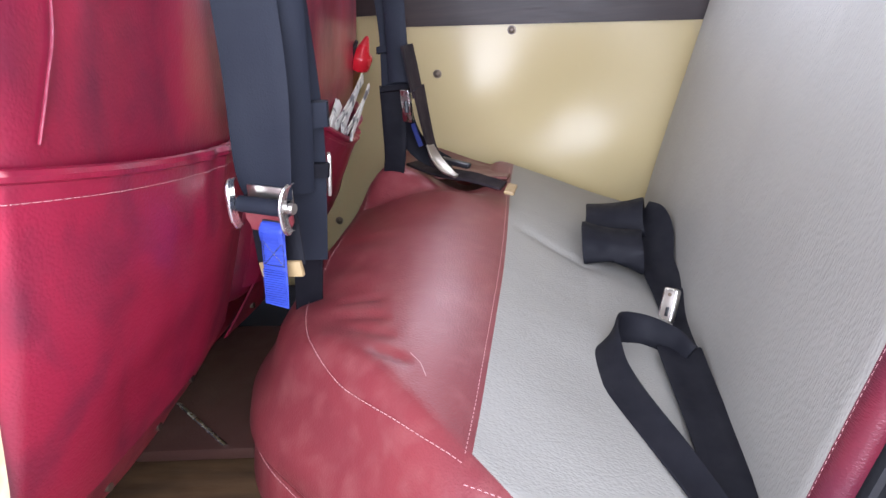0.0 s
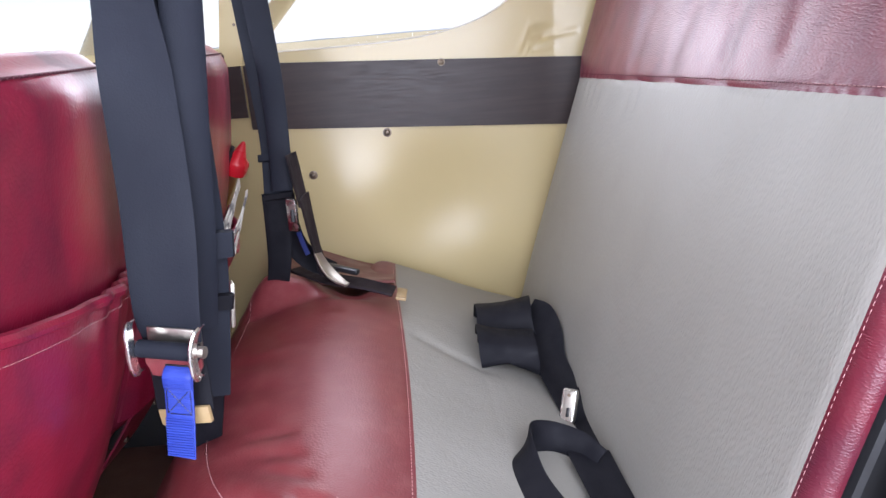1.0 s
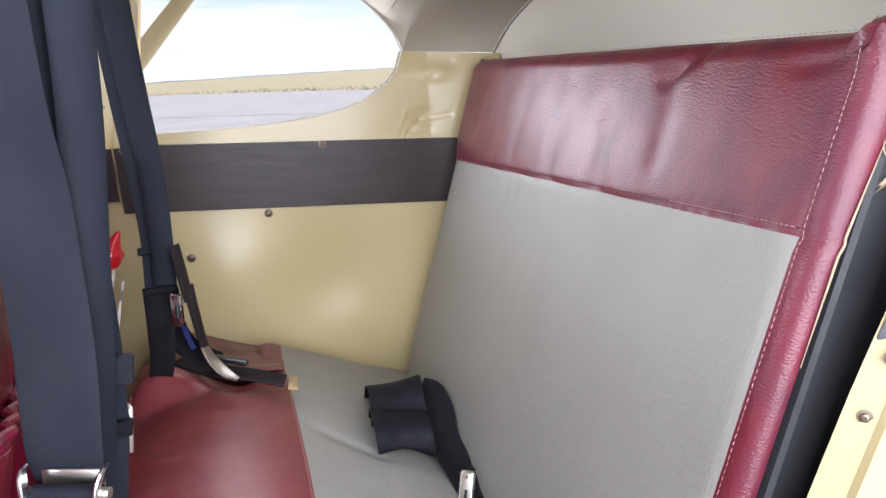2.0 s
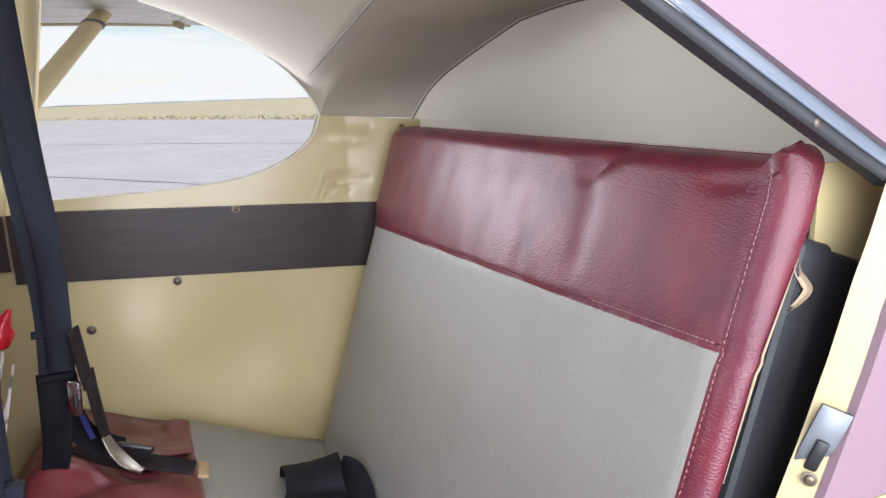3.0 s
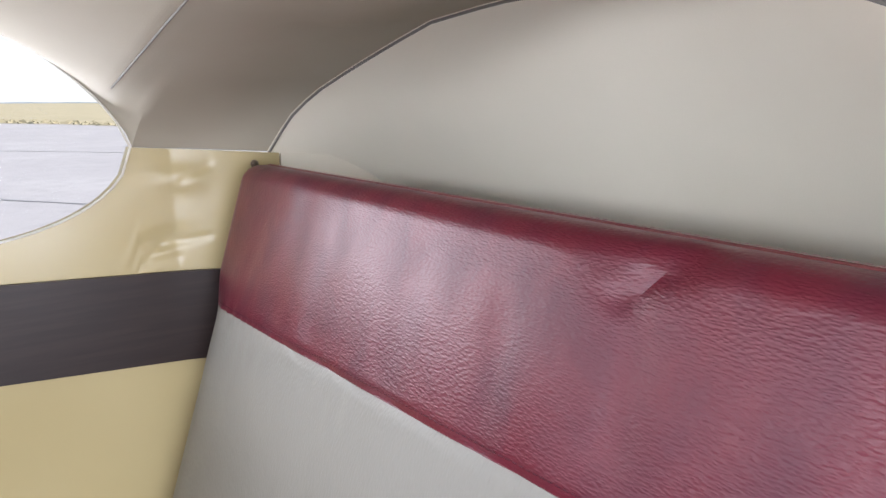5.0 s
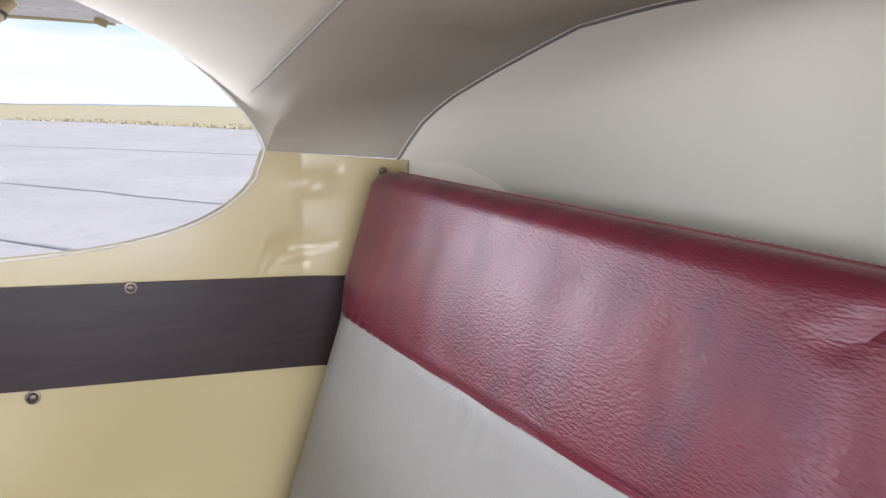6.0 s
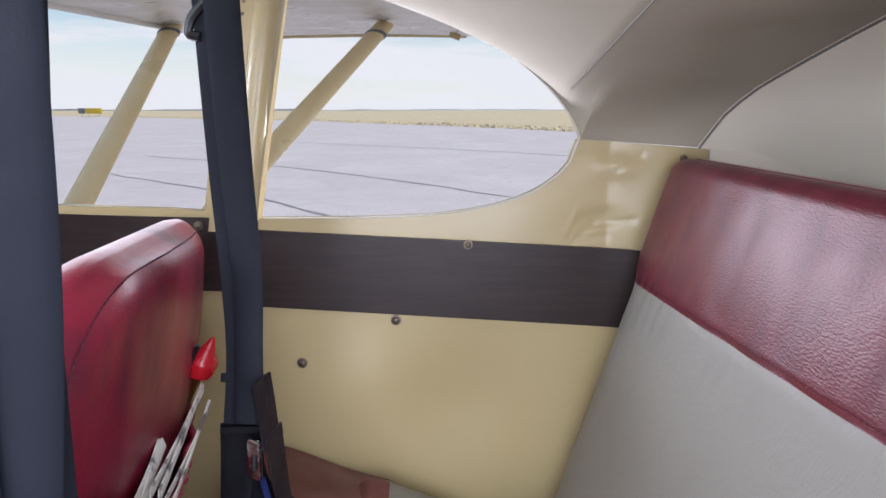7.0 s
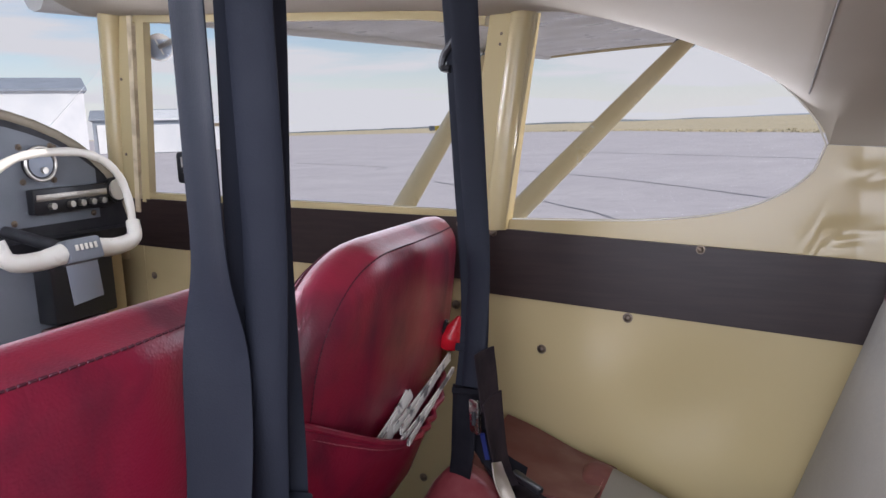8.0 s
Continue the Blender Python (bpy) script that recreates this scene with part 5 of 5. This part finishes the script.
part("folded_webbing", ribbon([(0.262, 0.872, 0.312), (0.260, 0.848, 0.334), (0.257, 0.818, 0.340), (0.256, 0.796, 0.334), (0.256, 0.787, 0.320), (0.258, 0.788, 0.305), (0.262, 0.812, 0.297)], [(0.95, -0.12, -0.15), (0.95, -0.12, -0.16), (0.95, -0.12, -0.18), (0.95, -0.12, -0.22), (0.95, -0.12, -0.28), (0.95, -0.12, -0.34), (0.95, -0.12, -0.34)], lambda s: 0.078 - 0.006 * s, 0.003, 70, 0.004), black_web, lap)
part("folded_webbing", ribbon([(0.298, 0.905, 0.330), (0.312, 0.878, 0.331), (0.316, 0.848, 0.318), (0.312, 0.815, 0.302), (0.314, 0.785, 0.293), (0.318, 0.750, 0.285), (0.321, 0.70, 0.276)], [(0.6, 0.7, 0.4), (0.75, 0.4, 0.5), (0.85, 0.25, 0.45), (0.88, 0.3, 0.2), (0.88, 0.3, 0.15), (0.9, 0.1, 0.2), (0.9, 0, 0.3)], lambda s: 0.052 - 0.016 * s, 0.004, 50, 0.007), black_web, lap)
part("strap", ribbon([(0.318, 0.745, 0.283), (0.322, 0.70, 0.272), (0.322, 0.64, 0.268), (0.322, 0.56, 0.265), (0.320, 0.47, 0.263), (0.318, 0.38, 0.263), (0.316, 0.32, 0.264)], [(0.9, 0, 0.35)] * 7, 0.034, 0.003, 40, 0.002), black_web, lap)
z_ = Vector((0.28, 0.42, 0.86)).normalized()
y_ = Vector((0.55, 0.80, -0.2))
y_ = (y_ - z_ * y_.dot(z_)).normalized()
turn_ = Matrix((y_.cross(z_), y_, z_)).transposed().to_4x4()
lb = part("buckle", box((0, 0, 0), (0.019, 0.010, 0.040), 0.0035, seg=3), steel, lap, "worn steel buckle")
lb.matrix_local = Matrix.Translation((0.3125, 0.712, 0.2845)) @ turn_
part("button", box((0.001, -0.0055, -0.008), (0.004, 0.002, 0.011), 0.0008), dark_plastic, lb, "dark release slot")
part("rivet", tube([(0, -0.0045, 0.012), (0, -0.0062, 0.012)], 0.0022, 10), dull_steel, lb)
part("rim", tube([(sx * 0.0072, -0.0052, sz * 0.0172) for sx, sz in ((-1, -1), (1, -1), (1, 1), (-1, 1), (-1, -1))], 0.0009, 6), chrome, lb, "bright folded edge")
loop = thing("lap_belt", "looped black lap belt lying on the grey cushion", "seat belt", "lap belts")
part("webbing", ribbon([(0.312, 0.592, 0.287), (0.298, 0.610, 0.296), (0.272, 0.622, 0.304), (0.246, 0.612, 0.312), (0.230, 0.582, 0.315), (0.230, 0.545, 0.311), (0.245, 0.500, 0.305), (0.271, 0.440, 0.295), (0.292, 0.388, 0.286), (0.303, 0.33, 0.281)], [(0.1, 0.5, 0.86), (0.05, 0.45, 0.9), (0, 0.4, 0.9), (0.35, 0.35, 0.85), (0.75, 0.2, 0.65), (0.9, 0.25, 0.4), (0.9, 0.4, 0.15), (0.88, 0.42, 0.05), (0.88, 0.42, -0.1), (0.9, 0.3, -0.2)], lambda s: 0.030 + 0.008 * math.exp(-((s - 0.45) / 0.15) ** 2), 0.003, 90, 0.002), black_web, loop)
part("webbing", ribbon([(0.305, 0.606, 0.291), (0.307, 0.57, 0.287), (0.310, 0.52, 0.282), (0.312, 0.46, 0.279), (0.310, 0.39, 0.278), (0.307, 0.32, 0.279)], [(0.92, 0.12, -0.12)] * 6, lambda s: 0.046 - 0.010 * s, 0.0035, 36, 0.003), black_web, loop)


# ---------------------------------------------------------------- instrument panel
PX = -0.90
dash = thing("instrument_panel", "grey instrument panel with gauge, radio and rounded tan rim", "instrument panel")


def dash_top(y):
    u = (y - 0.71) / 0.515
    return 0.655 + 0.265 * max(1 - abs(u) ** 2.6, 0) ** 0.5


ys = [0.71 + 0.515 * math.sin(math.pi / 2 * k / 14) for k in range(-14, 15)]
part("fascia", sheet(lambda y, v: Vector((PX, y, 0.655 + (dash_top(y) - 0.655) * v)), ys, frange(0, 1, 5), (-0.01, 0, 0)), rubber, dash, "black crackle-finish fascia")
part("centre_plate", sheet(lambda y, v: Vector((PX + 0.0045, y, 0.70 + (min(dash_top(y), 0.912) - 0.018 - 0.70) * v)), frange(0.36, 1.145, 24), frange(0, 1, 4), (-0.004, 0, 0)), panel_grey, dash, "grey painted instrument plate")
part("rim", tube([(PX - 0.004, y, dash_top(y) + 0.004) for y in ys], 0.0095, 10), dash_rim, dash, "tan-grey rolled top rim")
part("glareshield", sheet(lambda y, s: Vector((PX - 0.01 - 0.33 * s, y, dash_top(y) + 0.003 - 0.05 * s)), ys, frange(0, 1, 4), (0, 0, -0.006)), panel_grey, dash, "grey shelf behind the rim")
part("lower_skirt", sheet(lambda y, v: Vector((PX + 0.002 + 0.02 * v, y, 0.645 + 0.03 * v)), frange(0.22, 1.22, 6), frange(0, 1, 4), (-0.02, 0, 0.004)), rubber, dash)
gauge = part("gauge", tube([(PX + 0.004, 1.022, 0.812), (PX + 0.016, 1.022, 0.812)], 0.030, 24), dark_plastic, dash, "round gauge with chrome rim")
ring = [Vector((PX + 0.016, 1.022 + 0.030 * math.cos(2 * math.pi * k / 28), 0.812 + 0.030 * math.sin(2 * math.pi * k / 28))) for k in range(29)]
part("bezel", tube(ring, 0.003, 8), steel, gauge, "chrome bezel")
part("dial", tube([(PX + 0.0165, 1.022, 0.812), (PX + 0.0172, 1.022, 0.812)], 0.024, 20), grey_metal, gauge)
part("knob", tube([(PX + 0.0175, 1.025, 0.800), (PX + 0.024, 1.025, 0.800)], 0.006, 12), steel, gauge)
for sy, sz in ((-1, -1), (-1, 1), (1, -1), (1, 1)):
    screw(dash, (PX + 0.005, 1.022 + sy * 0.031, 0.812 + sz * 0.031), (1, 0, 0), 0.004)
for y, z in ((0.955, 0.872), (1.06, 0.840), (1.13, 0.71), (0.965, 0.71)):
    screw(dash, (PX + 0.005, y, z), (1, 0, 0), 0.004)
radio = part("radio", box((PX + 0.014, 1.073, 0.744), (0.02, 0.160, 0.046), 0.003), dark_plastic, dash, "black radio with chrome knobs")
part("face", box((PX + 0.0255, 1.073, 0.751), (0.002, 0.150, 0.012), 0.0006), steel, radio, "narrow chrome scale")
for y in (1.024, 1.063, 1.086, 1.110, 1.133):
    part("knob", tube([(PX + 0.025, y, 0.735), (PX + 0.036, y, 0.735)], 0.006, 12), steel, radio)
for k in range(5):
    part("marking", box((PX + 0.0268, 1.018 + 0.028 * k, 0.754), (0.0006, 0.012, 0.002)), ivory, radio)
vent = part("vent", tube([(PX + 0.001, 1.188, 0.751), (PX + 0.010, 1.188, 0.751)], 0.026, 22), dark_plastic, dash, "black round vent")
part("cap", tube([(PX + 0.010, 1.188, 0.751), (PX + 0.015, 1.188, 0.751)], 0.021, 22), ivory, vent, "pale round cap")
low_box = part("lower_box", box((PX + 0.03, 1.052, 0.588), (0.05, 0.137, 0.133), 0.006), dark_plastic, dash, "black box under the panel")
part("placard", box((PX + 0.056, 1.052, 0.600), (0.002, 0.067, 0.092), 0.001, pose(0, 0, 0, 5, 0, 0)), grey_metal, low_box, "pale metal placard")
part("kick_panel", sheet(lambda y, v: Vector((PX + 0.01, y, 0.1 + 0.54 * v)), frange(0.25, 1.128, 6), frange(0, 1, 4), (-0.006, 0, 0)), panel_grey, dash, "grey panel under the dash")
part("corner_strip", box((PX + 0.004, 1.152, 0.37), (0.024, 0.048, 0.54), 0.003), cream, dash, "cream painted corner strip")
tray = part("map_tray", box((PX + 0.03, 1.048, 0.452), (0.046, 0.128, 0.118), 0.003), brown_vinyl, dash, "brown map tray")
for y, z, wy, wz in ((1.048, 0.513, 0.138, 0.010), (0.984, 0.452, 0.010, 0.130), (1.112, 0.452, 0.010, 0.130)):
    part("lip", box((PX + 0.054, y, z), (0.006, wy, wz), 0.0015), brown_trim, tray, "dark raised lip")

# control wheel: an ivory rounded bow above a straight spoked bar
yoke = thing("control_wheel", "ivory control wheel with a grey hub badge", "control wheel", at=(-0.74, 0.948, 0.735))
tilt = pose(0, 0, 0, 0, -14, 0)
bow = []
for k in range(41):
    w = math.pi * (-0.14 + 1.28 * k / 40)
    bow.append(tilt @ Vector((0.012 * math.sin(w), 0.131 * math.copysign(abs(math.cos(w)) ** 0.75, math.cos(w)), 0.099 * math.copysign(abs(math.sin(w)) ** 0.8, math.sin(w)))))
part("rim", tube(bow, lambda s: 0.0070 + 0.0006 * math.sin(s * 70), 12), ivory, yoke, "ivory ribbed rim")
for sgn in (-1, 1):
    part("spoke", tube([tilt @ Vector((0, sgn * 0.127, -0.03)), tilt @ Vector((0.0, sgn * 0.118, -0.062)), tilt @ Vector((0, sgn * 0.075, -0.070)), tilt @ Vector((0.004, sgn * 0.03, -0.066))], lambda s: 0.0115 + 0.006 * s, 12, 14), ivory, yoke, "thick ivory spoke")
hub = part("hub", box(tilt @ Vector((0.006, 0, -0.066)), (0.034, 0.066, 0.040), 0.006, tilt), panel_grey, yoke, "grey hub")
for k in range(5):
    part("badge_bar", box(tilt @ Vector((0.0245, 0.0088 * (k - 2), -0.062)), (0.002, 0.0055, 0.010), 0.0006, tilt), ivory, hub, "pale badge bar")
# shaft in black rubber colour, so the shade behind the wheel is painted on
part("shaft", tube([tilt @ Vector((-0.005, 0, -0.066)), Vector((-0.20, 0, -0.03))], 0.011, 12), rubber, yoke, "control shaft, blackened to pass for shade")

# window fittings
oat = thing("outside_thermometer", "round thermometer on a stem outside the window", "thermometer")
part("dial", tube([(-0.850, 1.299, 1.036), (-0.842, 1.291, 1.035)], 0.028, 22), steel, oat)
part("face", tube([(-0.8415, 1.2905, 1.035), (-0.841, 1.290, 1.035)], 0.024, 20), grey_metal, oat, "pale scale")
part("needle", box((-0.8405, 1.2895, 1.035), (0.0008, 0.003, 0.034), 0, pose(0, 0, 0, 0, 0, -45) @ pose(0, 0, 0, 25, 0, 0)), ivory, oat)
part("stem", tube([(-0.845, 1.294, 1.036), (-0.70, 1.224, 1.046)], 0.005, 8), steel, oat)
latch2 = thing("window_latch", "black rounded window latch on the pane", "latch")
part("plate", box((-0.722, y_wall(-0.72) - 0.002, 0.792), (0.050, 0.014, 0.062), 0.008, seg=3), dark_plastic, latch2)
part("finger_pull", box((-0.716, y_wall(-0.72) - 0.011, 0.788), (0.026, 0.008, 0.012), 0.003), dark_plastic, latch2)
# thin steel strip modelled in place of the glint on the black plate
part("highlight_bar", box((-0.728, y_wall(-0.72) - 0.0105, 0.798), (0.003, 0.003, 0.03), 0.001), steel, latch2)


# ---------------------------------------------------------------- airframe outside
struts = []
LOW = Vector((-0.87, 1.30, -0.06))
for name, top in (("front", Vector((-1.03, 3.90, 1.275))), ("rear", Vector((0.005, 3.90, 1.27)))):
    st = thing("wing_strut", "cream painted streamlined wing strut", "wing strut", "wing struts")
    low = LOW + Vector((0.05, 0, 0)) if name == "front" else LOW
    d = (top - low).normalized()
    fore = (Vector((1, 0, 0)) - d * d.x).normalized()
    thin = d.cross(fore)
    sec = lambda p, s=1.0: [p + fore * (0.048 * s * math.cos(w)) + thin * (0.022 * s * math.sin(w)) for w in (2 * math.pi * k / 16 for k in range(16))]
    part("strut", loft([sec(low), sec(top)]), sunlit_cream, st)
    c = low + (top - low) * 0.955
    part("collar", loft([sec(c - d * 0.014, 1.06), sec(c - d * 0.012, 1.12), sec(c + d * 0.012, 1.12), sec(c + d * 0.014, 1.06)]), grey_seal, st, "grey joint collar")
wing = thing("wing", "pale fabric-covered high wing", "wing")


def under(x, y):
    u = (x + 1.08) / 1.66
    return 1.135 + 0.046 * (y - 1.2) + 0.045 * (1 - (2 * min(max(u, 0), 1) - 1) ** 2) * 0.5 + 0.02 * u


bm = sheet(lambda x, y: Vector((x, y, under(x, y) + 0.003 * math.cos((y - 1.2) * 2 * math.pi / 0.36))), frange(-1.08, 0.40, 14), frange(1.20, 5.15, 90))
sheet(lambda x, y: Vector((x, y, under(x, y) + 0.02 + 0.15 * max(1 - ((x + 0.5) / 0.93) ** 2, 0) ** 0.6)), frange(-1.08, 0.40, 14), frange(1.20, 5.15, 6), bm=bm)
part("panel", bm, wing_fabric, wing, "ribbed wing underside")
part("leading_edge", tube([(-1.08, y, under(-1.08, y) + 0.012) for y in frange(1.2, 5.15, 6)], 0.03, 10), wing_fabric, wing)
part("tip_bow", tube([(x, 5.15 + 0.06 * math.sin(math.pi * k / 12), under(x, 5.15) + 0.01) for k, x in enumerate(frange(-1.08, 0.5, 13))], 0.022, 8), cream, wing, "cream tip edge")
part("aileron", sheet(lambda x, y: Vector((x, y, under(x, y) + 0.002 - 0.02 * (x - 0.42))), frange(0.415, 0.62, 5), frange(1.25, 5.1, 10), (0, 0, 0.02)), wing_fabric, wing, "hinged trailing surface")
for y in (2.4, 3.6, 4.75):
    part("hinge", box((0.40, y, under(0.40, y) - 0.02), (0.07, 0.02, 0.04), 0.006, pose(0, 0, 0, 0, 20, 0)), cream, wing, "cream hinge bracket")

# ---------------------------------------------------------------- airfield
GZ = -0.65
solid("ground", sheet(lambda x, y: Vector((x, y, GZ)), frange(-900, 900, 3), [-900, 0, 900]), asphalt, "grey asphalt apron", "ground", kind="structure")
def grass_edge(x):
    """The apron ends along a slanting line."""
    return float(np.interp(x, [-2500, -400, -121, -21, -2, 11.5, 60, 2500], [1700, 480, 234, 119, 83, 53, 20, 20])) + 1.5 * math.sin(x * 0.3) + 0.8 * math.sin(x * 0.9)


def field_at(x, s):
    e = grass_edge(x)
    return Vector((x, e + s, GZ + 0.02 + 0.0012 * s * (1 + 0.25 * math.sin(x * 0.004))))


gx = frange(-2500, -130, 50) + frange(-126, 60, 190) + frange(70, 2500, 50)
tagged(new("grass_field", mesh_of("grass_field", sheet(field_at, gx, [0, 3, 12, 40, 120, 400, 800, 1500, 2500]), dry_grass)), "dry golden grass beyond the apron", "grass", kind="stuff")
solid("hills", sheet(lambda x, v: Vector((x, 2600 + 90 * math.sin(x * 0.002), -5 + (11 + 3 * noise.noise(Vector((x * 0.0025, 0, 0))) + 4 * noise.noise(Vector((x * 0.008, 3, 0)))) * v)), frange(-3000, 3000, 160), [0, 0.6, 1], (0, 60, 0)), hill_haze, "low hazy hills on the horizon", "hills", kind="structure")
random.seed(4)
tufts = bmesh.new()
for k in range(2600):
    x = random.uniform(-90, 40)
    y = grass_edge(x) + 0.3 + random.random() ** 2 * 16
    h, r = random.uniform(0.05, 0.22), random.uniform(0.15, 0.5)
    a = random.random() * 6.28
    v = [tufts.verts.new((x + r * math.cos(a + w), y + r * math.sin(a + w), GZ)) for w in (0, 2.1, 4.2)] + [tufts.verts.new((x + random.uniform(-0.2, 0.2), y, GZ + h))]
    for f in ((0, 1, 3), (1, 2, 3), (2, 0, 3)):
        tufts.faces.new([v[i] for i in f])
solid("grass_tufts", tufts, dry_grass, "dry grass tufts along the edge of the apron", "grass", kind="stuff", smooth=False)


def crack(pts, w):
    path = spline([(x, y, GZ + 0.006) for x, y in pts], 60)
    path = [p + Vector((0.05 * noise.noise(p * 0.9), 0.10 * noise.noise(p * 0.8 + Vector((5, 0, 0))), 0)) for p in path]
    return solid("sealed_crack", ribbon(path, [(0, 1, 0)] * len(path), lambda s: w * (0.8 + 0.3 * math.sin(s * 40)), 0.004, 90), tar, "dark sealed crack across the asphalt", "crack", "sealed cracks")


crack([(-9.0, 24.6), (-4.0, 20.2), (-0.07, 15.5), (1.7, 12.75), (5.0, 8.6)], 0.10)
crack([(-8.0, 18.4), (-2.7, 12.7), (-1.35, 10.7), (2.0, 6.4)], 0.09)
crack([(-8, 37), (0.3, 29.7), (2.4, 27.6), (9, 20)], 0.12)
crack([(-21, 30), (-14, 26), (-13, 24)], 0.10)


def shed(name, centre, size, mat, roof, label, doors=0):
    t = thing(name, label, "building", at=(centre[0], centre[1], GZ))
    w, d, h = size
    turn = pose(0, 0, 0, 0, 0, math.degrees(math.atan2(centre[1], centre[0])) - 90)
    t.matrix_local = Matrix.Translation((centre[0], centre[1], GZ)) @ turn
    part("wall", box((0, 0, h / 2), (w, d, h)), mat, t, smooth=False)
    bm = bmesh.new()
    loft([[Vector((x, y, z)) for y, z in ((-d / 2 - 0.3, h), (0, h + 0.12 * d), (d / 2 + 0.3, h), (d / 2 + 0.3, h - 0.2), (-d / 2 - 0.3, h - 0.2))] for x in (-w / 2 - 0.3, w / 2 + 0.3)], bm=bm)
    part("roof", bm, roof, t, smooth=False)
    for k in range(doors):
        x = -w / 2 + w * (k + 0.5) / doors
        part("door", box((x, -d / 2 - 0.06, h * 0.42), (w / doors * 0.8, 0.1, h * 0.8)), grey_metal if mat is white_metal else white_metal, t, smooth=False)
    return t


shed("hangar", (-64.5, 48.0), (9.0, 12, 6.2), white_metal, grey_metal, "white sheet-metal hangar with a grey roof", 0)
shed("hangar", (-61.0, 57.5), (8.0, 8, 3.6), grey_metal, grey_metal, "low blue-grey metal hangar", 2)
shed("hangar", (-56.5, 57.3), (3.6, 8, 3.4), grey_metal, white_metal, "small grey hangar with a pale roof", 1)
shed("shed", (-52.7, 61.0), (2.6, 5, 3.0), tan_stone, white_metal, "tan block shed with a white door", 1)
marker = thing("sign_board", "small yellow sign board at the edge of the grass", "sign", at=(-78.6, 178.7, GZ))
part("board", box((0, 0, 1.5), (3.9, 0.3, 1.3), 0.03), yellow_paint, marker)
part("side_board", box((-2.9, 0, 1.5), (1.6, 0.3, 1.3), 0.03), panel_grey, marker)
for sx in (-2.9, -1.2, 1.3):
    part("leg", tube([(sx, 0, 0), (sx, 0, 0.95)], 0.06, 8), grey_metal, marker)
